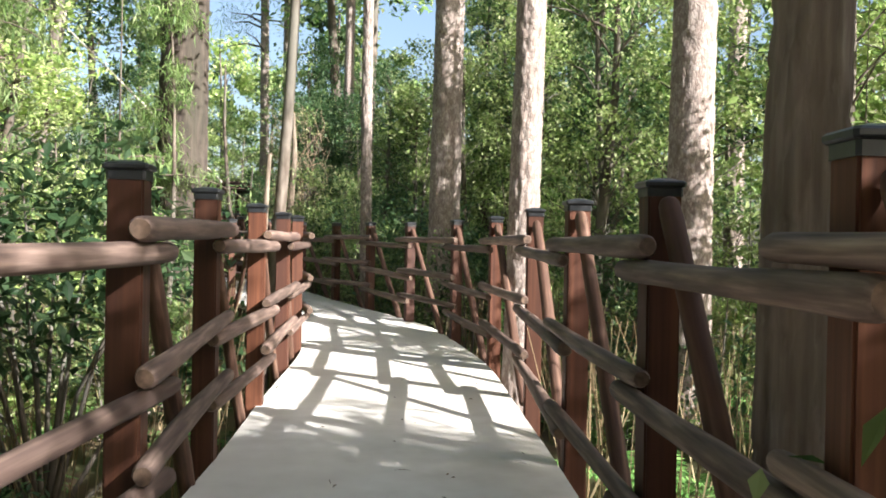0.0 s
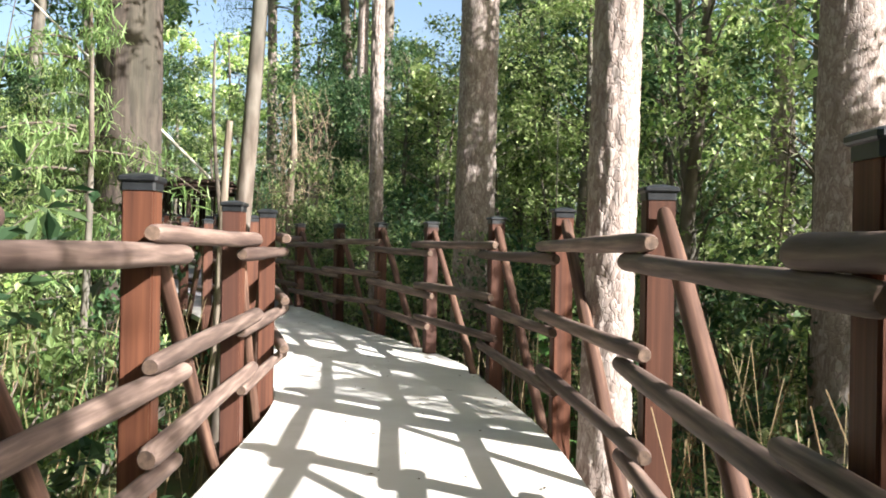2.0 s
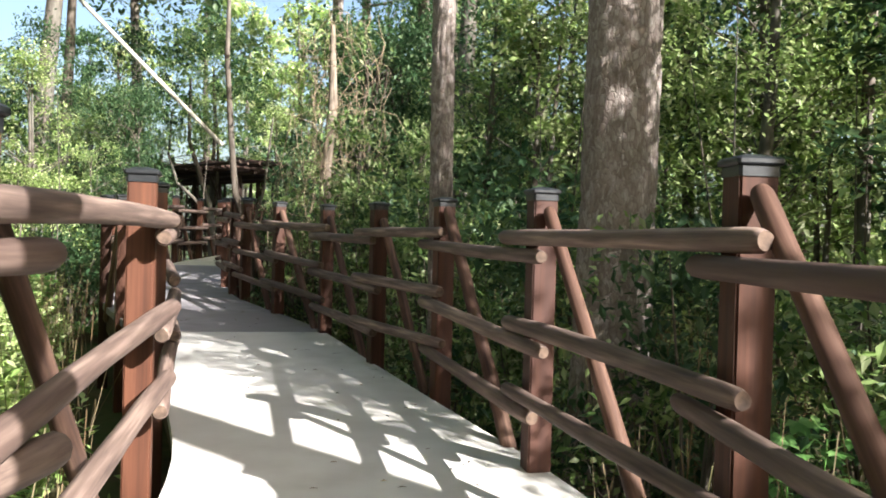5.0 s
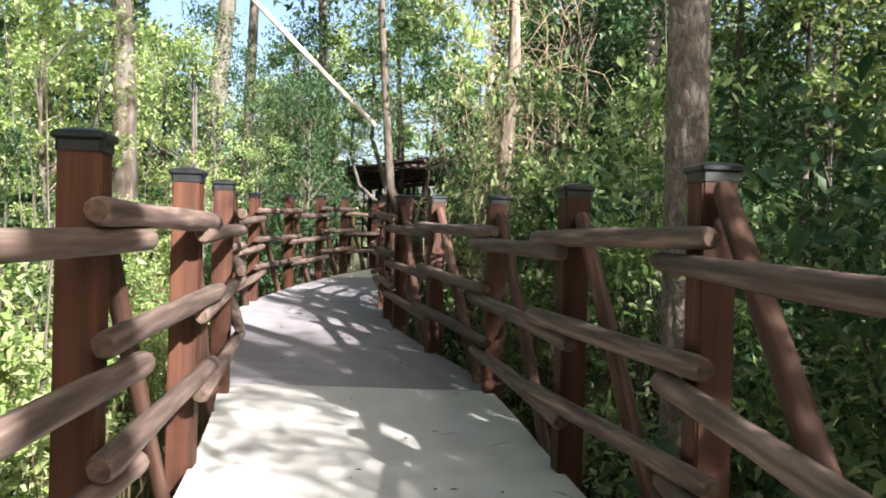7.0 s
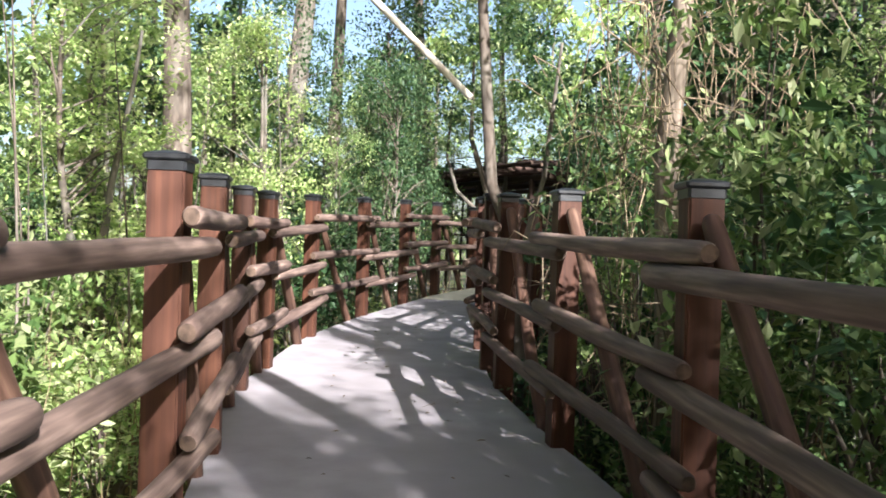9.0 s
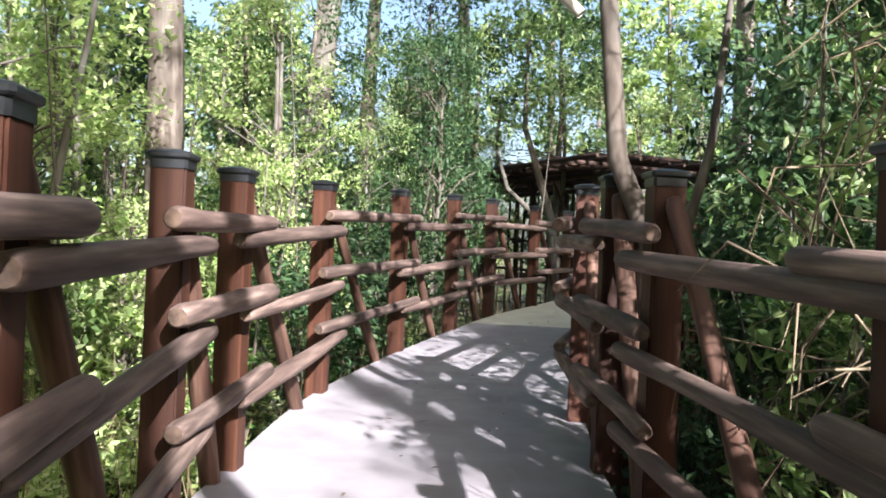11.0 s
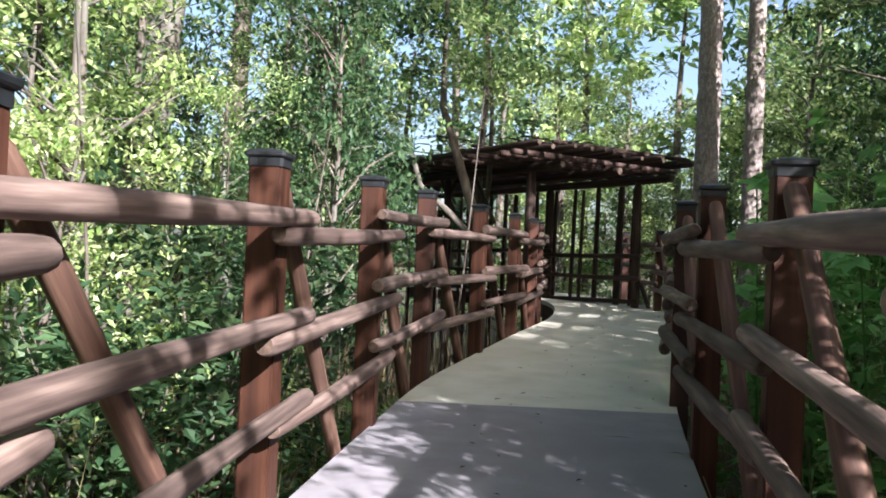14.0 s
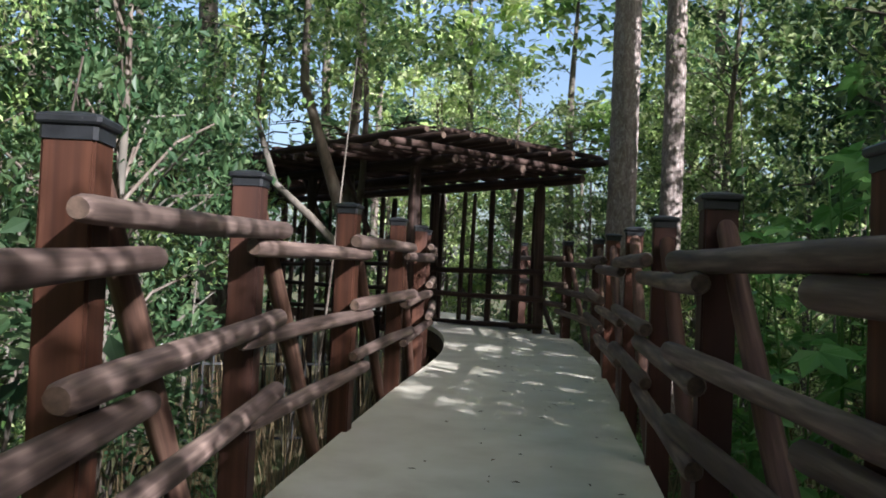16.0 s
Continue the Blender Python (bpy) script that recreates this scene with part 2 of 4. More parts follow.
# ---- mesh helpers ----


def link_mesh(name, me, materials, parent=None, label="", m=None):
    for x in materials if isinstance(materials, (list, tuple)) else [materials]:
        if x.name not in me.materials:
            me.materials.append(x)
    ob = new(name, me)
    if m is not None:
        ob.matrix_basis = m
    if parent:
        ob.parent = parent
    if label:
        ob["label"] = label
    return ob


def mesh_of(name, bm, smooth=False):
    me = bpy.data.meshes.new(name)
    bmesh.ops.recalc_face_normals(bm, faces=bm.faces[:])
    if smooth:
        for f in bm.faces:
            f.smooth = True
    bm.to_mesh(me)
    bm.free()
    return me


def part(name, bm, material, parent, label="", smooth=False, m=None):
    return link_mesh(name, mesh_of(name, bm, smooth), material, parent, label, m)


def quads(name, v, faces, material, smooth=False):
    """A mesh from arrays of vertices (n,3) and four-cornered faces (k,4)."""
    me = bpy.data.meshes.new(name)
    v, faces = np.asarray(v, np.float32), np.asarray(faces, np.int32)
    me.vertices.add(len(v))
    me.vertices.foreach_set("co", v.ravel())
    me.loops.add(faces.size)
    me.loops.foreach_set("vertex_index", faces.ravel())
    me.polygons.add(len(faces))
    me.polygons.foreach_set("loop_start", np.arange(len(faces), dtype=np.int32) * 4)
    me.polygons.foreach_set("use_smooth", np.full(len(faces), smooth))
    me.update(calc_edges=True)
    me.validate()
    me.materials.append(material)
    return me


def tube(points, radii, sides=10, cap=True):
    """Vertices and faces of a bent, tapered tube through the points."""
    pts = np.asarray(points, float)
    tang = np.gradient(pts, axis=0)
    tang /= np.linalg.norm(tang, axis=1)[:, None]
    ref = np.array([0.0, 0, 1]) if abs(tang[:, 2]).mean() < 0.8 else np.array([1.0, 0, 0])
    s = np.cross(tang, ref)
    s /= np.linalg.norm(s, axis=1)[:, None]
    u = np.cross(s, tang)
    a = np.linspace(0, 2 * np.pi, sides, endpoint=False)
    v = pts[:, None] + np.asarray(radii)[:, None, None] * (np.cos(a)[None, :, None] * s[:, None] + np.sin(a)[None, :, None] * u[:, None])
    k, r = np.meshgrid(np.arange(sides), np.arange(len(pts) - 1))
    k, r = k.ravel(), r.ravel()
    f = np.stack([r * sides + k, r * sides + (k + 1) % sides, (r + 1) * sides + (k + 1) % sides, (r + 1) * sides + k], 1)
    return v.reshape(-1, 3), f


def tubes(name, runs, material, sides=8):
    """Several tubes joined into one mesh; runs = (points, radii)."""
    vs, fs, at = [], [], 0
    for points, radii in runs:
        v, f = tube(points, radii, sides)
        vs.append(v), fs.append(f + at)
        at += len(v)
    return quads(name, np.concatenate(vs), np.concatenate(fs), material, True)


def leaves(rng, centres, size, aspect=0.5, droop=0.3, spread=0.35):
    """Folded leaf blades at the centres: vertices (4n,3) and faces (n,4)."""
    n = len(centres)
    yaw = rng.uniform(0, 2 * np.pi, n)
    pitch = rng.normal(-droop, 0.55, n)
    d = np.stack([np.cos(yaw) * np.cos(pitch), np.sin(yaw) * np.cos(pitch), np.sin(pitch)], 1)
    side = np.cross(d, rng.normal(0, spread, (n, 3)) + (0, 0, 1))
    side /= np.linalg.norm(side, axis=1)[:, None]
    up = np.cross(side, d)
    ln = size * rng.uniform(0.6, 1.35, n)[:, None]
    base, tip = centres - d * ln * 0.5, centres + d * ln * 0.5
    mid = centres - d * ln * 0.08 + up * ln * 0.07
    v = np.stack([base, mid + side * ln * aspect * 0.5, tip, mid - side * ln * aspect * 0.5], 1).reshape(-1, 3)
    return v, np.arange(4 * n).reshape(n, 4)


def clumped(rng, n, clumps, radius, lo, hi, shape):
    """Points gathered in clumps within a crown; shape(h) = crown radius at height share h."""
    h = rng.uniform(0, 1, clumps)
    a = rng.uniform(0, 2 * np.pi, clumps)
    r = shape(h) * np.sqrt(rng.uniform(0.08, 1.0, clumps))
    c = np.stack([r * np.cos(a), r * np.sin(a), lo + h * (hi - lo)], 1)
    own = radius * rng.uniform(0.55, 1.5, clumps)
    i = rng.integers(0, clumps, n)
    p = c[i] + np.clip(rng.normal(0, 1, (n, 3)), -1.5, 1.5) * own[i][:, None] * (0.62, 0.62, 0.42)
    return c, p


# ---- the plan ----
LEFT_EDGE = [(-1.0, -5), (-1.08, 0), (-1.15, 3.9), (-1.31, 6.5), (-1.48, 9.3), (-1.76, 10.4), (-2.1, 11.6), (-2.5, 12.5), (-3.25, 13.95), (-4.05, 15.35), (-4.82, 16.45), (-5.6, 17.55),
             (-6.0, 18.3), (-6.7, 19.8), (-7.14, 21.4), (-7.52, 23.0), (-7.87, 24.6), (-8.07, 26.2), (-8.27, 28), (-8.6, 31.0), (-9.5, 34.0), (-11.2, 36.6), (-14.2, 38.6)]
RIGHT_EDGE = [(0.8, -5), (0.74, 0), (0.65, 3.9), (0.56, 6.1), (0.42, 8.6), (0.0, 11.0), (-0.24, 11.75), (-0.92, 13.1), (-1.73, 14.65), (-2.78, 16.6), (-3.75, 17.9), (-4.5, 19.0),
              (-5.0, 20.0), (-5.42, 21.1), (-5.72, 22.4), (-5.96, 23.6), (-6.2, 25), (-6.38, 26.4), (-6.7, 29.1), (-7.07, 31.7), (-7.8, 34.4), (-9.9, 37.6), (-13.4, 40.4)]
DECK_Z = [(-6, 0), (9, 0.0), (10.8, 0.035), (12.1, 0.09), (13.4, 0.125), (14.6, 0.17), (16.7, 0.27), (17.8, 0.325), (19, 0.365), (20.2, 0.42), (21.6, 0.495), (25, 0.605), (30, 0.75), (36, 0.89), (42, 0.93)]


def deck_z(y):
    return float(np.interp(y, *zip(*DECK_Z)))


def smooth_curve(pts, step=0.25):
    """An even polyline through the points (Catmull-Rom)."""
    p = np.array([(2 * np.array(pts[0]) - pts[1]), *pts, (2 * np.array(pts[-1]) - pts[-2])], float)
    out = []
    for i in range(1, len(p) - 2):
        n = max(2, int(np.linalg.norm(p[i + 1] - p[i]) / 0.08))
        t = np.linspace(0, 1, n, endpoint=False)[:, None]
        a, b, c, d = p[i - 1], p[i], p[i + 1], p[i + 2]
        out.append(0.5 * (2 * b + (c - a) * t + (2 * a - 5 * b + 4 * c - d) * t**2 + (3 * b - a - 3 * c + d) * t**3))
    q = np.concatenate([*out, p[-2:-1]])
    s = np.concatenate([[0], np.cumsum(np.linalg.norm(np.diff(q, axis=0), axis=1))])
    e = np.linspace(0, s[-1], int(s[-1] / step) + 1)
    return np.stack([np.interp(e, s, q[:, 0]), np.interp(e, s, q[:, 1])], 1)


EDGE_L, EDGE_R = smooth_curve(LEFT_EDGE), smooth_curve(RIGHT_EDGE)
MID = 0.5 * (EDGE_L + EDGE_R[np.linspace(0, len(EDGE_R) - 1, len(EDGE_L)).round().astype(int)])


def off_path(x, y):
    """Distance from the boardwalk's middle line."""
    return float(np.min(np.hypot(MID[:, 0] - x, MID[:, 1] - y)))


# ---- ground ----
GROUND = -0.75


def ground_z(x, y):
    return GROUND + 0.12 * noise.noise(Vector((x * 0.3, y * 0.3, 3))) + 0.05 * noise.noise(Vector((x * 1.1, y * 1.1, 7)))


gx = np.concatenate([[-900, -300, -120, -60], np.arange(-34, 26.1, 0.6), [50, 120, 300, 900]])
gy = np.concatenate([[-900, -300, -120, -40], np.arange(-14, 60.1, 0.6), [90, 160, 300, 900]])
gv = [(x, y, ground_z(x, y)) for y in gy for x in gx]
gi, gj = np.meshgrid(np.arange(len(gx) - 1), np.arange(len(gy) - 1))
gi, gj = gi.ravel(), gj.ravel()
gf = np.stack([gj * len(gx) + gi, gj * len(gx) + gi + 1, (gj + 1) * len(gx) + gi + 1, (gj + 1) * len(gx) + gi], 1)
tagged(new("ground", quads("ground", gv, gf, M_GROUND, True)), "forest floor of brown leaf litter and moss", "ground", kind="structure")

# ---- boardwalk deck ----
deck = tagged(new("boardwalk_deck"), "raised walkway deck with cream and grey coated sections", "boardwalk", kind="structure")


def strip(name, ya, yb, material, label):
    """One slab of the deck between two stretches along the way."""
    n = max(4, int((yb - ya) / 0.3))
    k = np.linspace(ya, yb, n + 1)
    v, f = [], []
    for y in k:
        l = np.array([np.interp(y - 0.25, EDGE_L[:, 1], EDGE_L[:, 0]), y - 0.25])
        r = np.array([np.interp(y + 0.35, EDGE_R[:, 1], EDGE_R[:, 0]), y + 0.35])
        for p in (l, r):
            z = deck_z(y)
            v += [(*p, z), (*p, z - 0.07)]
    for i in range(n):
        a, b = 4 * i, 4 * i + 4
        f += [(a, a + 2, b + 2, b), (a + 1, b + 1, b + 3, a + 3), (a, b, b + 1, a + 1), (a + 2, a + 3, b + 3, b + 2)]
    f += [(0, 1, 3, 2), (4 * n, 4 * n + 2, 4 * n + 3, 4 * n + 1)]
    return link_mesh(name, quads(name, v, f, material), material, deck, label)


strip("deck_section", -4.0, 15.97, M_DECK, "pale coated deck section")
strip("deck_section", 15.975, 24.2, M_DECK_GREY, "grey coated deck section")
strip("deck_section", 24.205, 38.2, M_DECK_CREAM, "cream coated deck section")
for edge, inset in ((EDGE_L, 0.08), (EDGE_R, -0.08)):
    p = [(x + inset, y, deck_z(y) - 0.2) for x, y in edge[::3]]
    v, f = [], []
    for i, (x, y, z) in enumerate(p):
        v += [(x - 0.04, y, z + 0.126), (x + 0.04, y, z + 0.126), (x + 0.04, y, z - 0.12), (x - 0.04, y, z - 0.12)]
        if i:
            b = 4 * i
            f += [(b - 4 + c, b - 4 + (c + 1) % 4, b + (c + 1) % 4, b + c) for c in range(4)]
    link_mesh("stringer_beam", quads("stringer_beam", v, f, M_BEAM), M_BEAM, deck, "dark wooden beam under the deck")

# ---- railings ----


def box_bm(sx, sy, sz, bevel=0.0, base=True):
    bm = bmesh.new()
    bmesh.ops.create_cube(bm, size=1)
    for v in bm.verts:
        v.co = (v.co.x * sx, v.co.y * sy, (v.co.z + (0.5 if base else 0)) * sz)
    if bevel:
        bmesh.ops.bevel(bm, geom=bm.edges[:], offset=bevel, segments=2, affect="EDGES")
    return bm


def cap_mesh():
    """Two-step flat post cap with a low pyramid on top."""
    bm = bmesh.new()
    rings = [(0.0635, -0.03), (0.0635, 0.0), (0.070, 0.003), (0.0735, 0.008), (0.0735, 0.019), (0.067, 0.025), (0.025, 0.036)]
    loops = []
    for r, z in rings:
        c = 0.009 if r > 0.05 else 0.004
        loops.append([bm.verts.new(p) for p in ((r, r - c, z), (r - c, r, z), (-r + c, r, z), (-r, r - c, z), (-r, -r + c, z), (-r + c, -r, z), (r - c, -r, z), (r, -r + c, z))])
    for a, b in zip(loops, loops[1:]):
        for i in range(8):
            bm.faces.new((a[i], a[(i + 1) % 8], b[(i + 1) % 8], b[i]))
    bm.faces.new(loops[-1])
    bm.faces.new(loops[0][::-1])
    return mesh_of("cap", bm)


def log_mesh(seed, rad, material, chamfer=0.02):
    """A peeled log one metre long along x, a little bent and knotty, with cut ends."""
    rng = np.random.default_rng(seed)
    xs = np.concatenate([[0, chamfer * 0.6], np.linspace(chamfer * 2, 1 - chamfer * 2, 13), [1 - chamfer * 0.6, 1]])
    ph = rng.uniform(0, 6, 4)
    sides = 12
    v, f = [], []
    bend = rng.uniform(0.006, 0.016)
    for i, x in enumerate(xs):
        r = rad * (1.04 - 0.1 * x) * (1 + 0.035 * math.sin(9 * x + ph[0]) + 0.02 * math.sin(23 * x + ph[1]))
        if i in (0, len(xs) - 1):
            r *= 0.72
        elif i in (1, len(xs) - 2):
            r *= 0.93
        for k in range(sides):
            a = 2 * math.pi * k / sides
            rr = r * (1 + 0.035 * math.sin(2 * a + 5 * x + ph[2]) + 0.025 * math.sin(3 * a - 11 * x + ph[3]))
            v.append((x, rr * math.cos(a) + bend * math.sin(math.pi * x + ph[0]) - bend * math.sin(ph[0]) * (1 - 2 * x), rr * math.sin(a) + 0.6 * bend * math.sin(2 * x + ph[1])))
    bm = bmesh.new()
    bv = [bm.verts.new(p) for p in v]
    for i in range(len(xs) - 1):
        for k in range(sides):
            fc = bm.faces.new((bv[i * sides + k], bv[i * sides + (k + 1) % sides], bv[(i + 1) * sides + (k + 1) % sides], bv[(i + 1) * sides + k]))
            fc.smooth = True
    for ring in (bv[:sides][::-1], bv[-sides:]):
        bm.faces.new(ring).material_index = 1
    me = bpy.data.meshes.new("rail_log")
    bmesh.ops.recalc_face_normals(bm, faces=bm.faces[:])
    bm.to_mesh(me)
    bm.free()
    me.materials.append(material), me.materials.append(M_ENDGRAIN)
    return me


def along(a, b, roll=0.0, thick=1.0):
    """Pose of a one-metre x-long mesh laid from a to b."""
    a, b = Vector(a), Vector(b)
    d = b - a
    q = d.to_track_quat("X", "Z").to_matrix().to_4x4()
    return Matrix.Translation(a) @ q @ Matrix.Rotation(roll, 4, "X") @ Matrix.Diagonal((d.length, thick, thick, 1))


POST_ME = mesh_of("post", box_bm(0.118, 0.118, 1, 0.007))
POST_ME.materials.append(M_POST)
CAP_ME = cap_mesh()
CAP_ME.materials.append(M_CAP)
LOGS = [log_mesh(s, 0.038, M_LOG) for s in range(6)]
BRACES = [log_mesh(s + 20, 0.036, M_BRACE) for s in range(4)]
# how far the three rows of logs lie below the post tops, along y
RAIL_DROP = {-1: ([(0, 0.235)], [(8, 0.70), (14, 0.57), (18.5, 0.55), (22, 0.6)], [(9, 1.02), (13, 0.9)]), 1: ([(0, 0.25)], [(11, 0.70), (17, 0.6)], [(4, 1.14), (9, 1.06), (16, 0.95), (24, 0.87)])}
# posts: x, y and height of the top, in the order of the walk
LEFT_POSTS = [(-1.03, -3.6, 1.39), (-1.04, -2.1, 1.39), (-1.04, -0.5, 1.39), (-1.05, 1.15, 1.39), (-1.05, 2.93, 1.385), (-1.24, 4.61, 1.40), (-1.31, 6.18, 1.385),
              (-1.48, 8.16, 1.39), (-1.55, 9.37, 1.395), (-2.16, 11.41, 1.42), (-2.74, 12.79, 1.445), (-3.39, 14.13, 1.46), (-4.13, 15.5, 1.51), (-4.87, 16.55, 1.545),
              (-5.7, 17.75, 1.59), (-6.09, 18.5, 1.615), (-6.78, 20.02, 1.70), (-7.24, 21.66, 1.785), (-7.62, 23.26, 1.865), (-7.96, 24.8, 1.93), (-8.13, 26.45, 1.95),
              (-8.34, 28.2, 1.99), (-8.61, 29.92, 2.04), (-9.05, 31.8, 2.10), (-9.6, 33.5, 2.14), (-10.5, 35.2, 2.18)]
RIGHT_POSTS = [(0.86, -2.9, 1.37), (0.85, -1.4, 1.37), (0.84, 0.1, 1.37), (0.82, 1.69, 1.37), (0.77, 3.12, 1.37), (0.71, 4.65, 1.375), (0.69, 6.61, 1.405), (0.51, 8.55, 1.40),
               (0.16, 10.44, 1.41), (-0.45, 12.07, 1.41), (-1.13, 13.77, 1.44), (-1.8, 14.83, 1.445), (-2.61, 16.3, 1.48), (-3.5, 17.57, 1.55), (-4.33, 18.8, 1.62),
               (-4.73, 19.45, 1.67), (-5.18, 20.32, 1.70), (-5.53, 22.08, 1.80), (-5.88, 23.47, 1.85), (-6.16, 24.84, 1.88), (-6.33, 26.36, 1.91), (-6.52, 27.95, 1.95),
               (-6.74, 29.6, 1.99), (-6.98, 31.5, 2.04), (-7.5, 33.4, 2.09), (-8.4, 35.4, 2.14)]


def railing(name, posts, side, first_high, label):
    """side: -1 left, 1 right of the deck. Posts outside the deck, three rows of logs on their inner faces, one brace a post."""
    rng = random.Random(5 if side < 0 else 6)
    fence = tagged(new(name), label, "railing", kind="structure")
    spots = []
    for i, (x, y, top) in enumerate(posts):
        (xa, ya, _), (xb, yb, _) = posts[max(i - 1, 0)], posts[min(i + 1, len(posts) - 1)]
        t = Vector((xb - xa, yb - ya, 0)).normalized()
        spots.append((Vector((x, y, 0)), t, Vector((t.y, -t.x, 0)) * side))
    for i, (p, t, n) in enumerate(spots):
        z, top = deck_z(p.y), posts[i][2]
        foot = GROUND - 0.25
        tall = top - 0.005 - foot
        lean = pose(0, 0, 0, rng.uniform(-0.12, 0.12), rng.uniform(-0.12, 0.12), math.degrees(math.atan2(t.y, t.x)) + rng.uniform(-3, 3))
        post = link_mesh("post", POST_ME, M_POST, fence)
        post.matrix_basis = Matrix.Translation((p.x, p.y, foot)) @ lean @ Matrix.Diagonal((1, 1, tall, 1))
        cap = link_mesh("cap", CAP_ME, M_CAP, post, "black two-step post cap")
        cap.matrix_basis = Matrix.Translation((0, 0, 1)) @ Matrix.Diagonal((1, 1, 1 / tall, 1))
        # brace nailed to one face of the post, running down along the fence
        q = spots[min(max(i - side, 0), len(spots) - 1)][0]
        d = t * (-side) if q == p else (q - p).normalized()
        run = max(0.5, (q - p).length * rng.uniform(0.72, 0.84))
        a = p + d * 0.088 + Vector((0, 0, top - 0.07 + rng.uniform(-0.05, 0.02)))
        b = p + d * run + n * 0.01 + Vector((0, 0, z - 0.12))
        link_mesh("brace", rng.choice(BRACES), M_BRACE, fence).matrix_basis = along(b, a, rng.uniform(0, 6), rng.uniform(0.95, 1.15))
    for i in range(len(spots) - 1):
        (p, t, n), (q, t2, n2) = spots[i], spots[i + 1]
        d = (q - p).normalized()
        inner = -(n + n2).normalized()
        high = (i % 2 == 0) == first_high
        for drop in RAIL_DROP[side]:
            r = rng.uniform(0.92, 1.12)
            zz = (0.04 if high else -0.04) + rng.uniform(-0.008, 0.008)
            za, zb = (posts[k][2] - float(np.interp(posts[k][1], *zip(*drop))) + zz for k in (i, i + 1))
            most = min(0.3, 0.32 * (q - p).length)
            over = rng.uniform(0.5, 1.0) * most, rng.uniform(0.5, 1.0) * most
            k = 0.098 + (0.004 if high else 0)
            a = p + inner * k - d * over[0] + Vector((0, 0, za))
            b = q + inner * k + d * over[1] + Vector((0, 0, zb))
            if rng.random() < 0.5:
                a, b = b, a
            link_mesh("rail", rng.choice(LOGS), M_LOG, fence).matrix_basis = along(a, b, rng.uniform(0, 6), r)
    return fence


railing("railing_left", LEFT_POSTS, -1, True, "rustic log railing with red-brown posts and black caps")
railing("railing_right", RIGHT_POSTS, 1, True, "rustic log railing with brown posts, logs and slanting braces")

# ---- trees ----


def pine_trunk(seed, height, r0, material, sides=56):
    """A straight trunk with thick bark plates parted by furrows."""
    rng = np.random.default_rng(seed)
    zs = np.concatenate([np.arange(0, 6.0, 0.034), np.linspace(6.0, height, 36)])
    rings = len(zs)
    ph = rng.uniform(0, 9, 3)
    v = []
    for z in zs:
        r = r0 * (1 - 0.022 * z) * (1 + 0.35 * math.exp(-z * 2.2))
        cx, cy = 0.05 * math.sin(z * 0.35 + ph[0]), 0.05 * math.sin(z * 0.28 + ph[1])
        for k in range(sides):
            a = 2 * math.pi * k / sides
            q = Vector((math.cos(a) * 1.7, math.sin(a) * 1.7, z * 3.1 + ph[2]))
            q += 0.3 * noise.noise_vector(q * 1.5)
            dist, _ = noise.voronoi(q)
            plate = min(1.0, (dist[1] - dist[0]) * 5.5)
            rr = r + 0.016 * plate - 0.012 + 0.006 * noise.noise(q * 3)
            v.append((cx + rr * math.cos(a), cy + rr * math.sin(a), z))
    k, r = np.meshgrid(np.arange(sides), np.arange(rings - 1))
    k, r = k.ravel(), r.ravel()
    f = np.stack([r * sides + k, r * sides + (k + 1) % sides, (r + 1) * sides + (k + 1) % sides, (r + 1) * sides + k], 1)
    return quads("trunk", v, f, material, True)


def pine(seed, r0, label, material=M_PINE):
    rng = np.random.default_rng(seed)
    tree = tagged(new("pine_tree"), label, "tree")
    link_mesh("trunk", pine_trunk(seed, 15.0, r0, material), material, tree)
    runs = []
    for i in range(12):
        z, a = rng.uniform(9, 14.6), rng.uniform(0, 2 * np.pi)
        L = rng.uniform(1.2, 2.6)
        runs.append(([(0, 0, z), (L * 0.5 * math.cos(a), L * 0.5 * math.sin(a), z + 0.25), (L * math.cos(a), L * math.sin(a), z + 0.2)], [0.05, 0.03, 0.01]))
    tagged(link_mesh("limb", tubes("limb", runs, M_BARK, 6), M_BARK, tree), kind="stuff")
    ends = np.array([r[0][2] for r in runs])
    c = ends[rng.integers(0, len(ends), 2200)] + rng.normal(0, 0.38, (2200, 3))
    link_mesh("crown", quads("crown", *leaves(rng, c, 0.2, 0.1, 0.2), M_LEAF_DARK), M_LEAF_DARK, tree)
    return tree


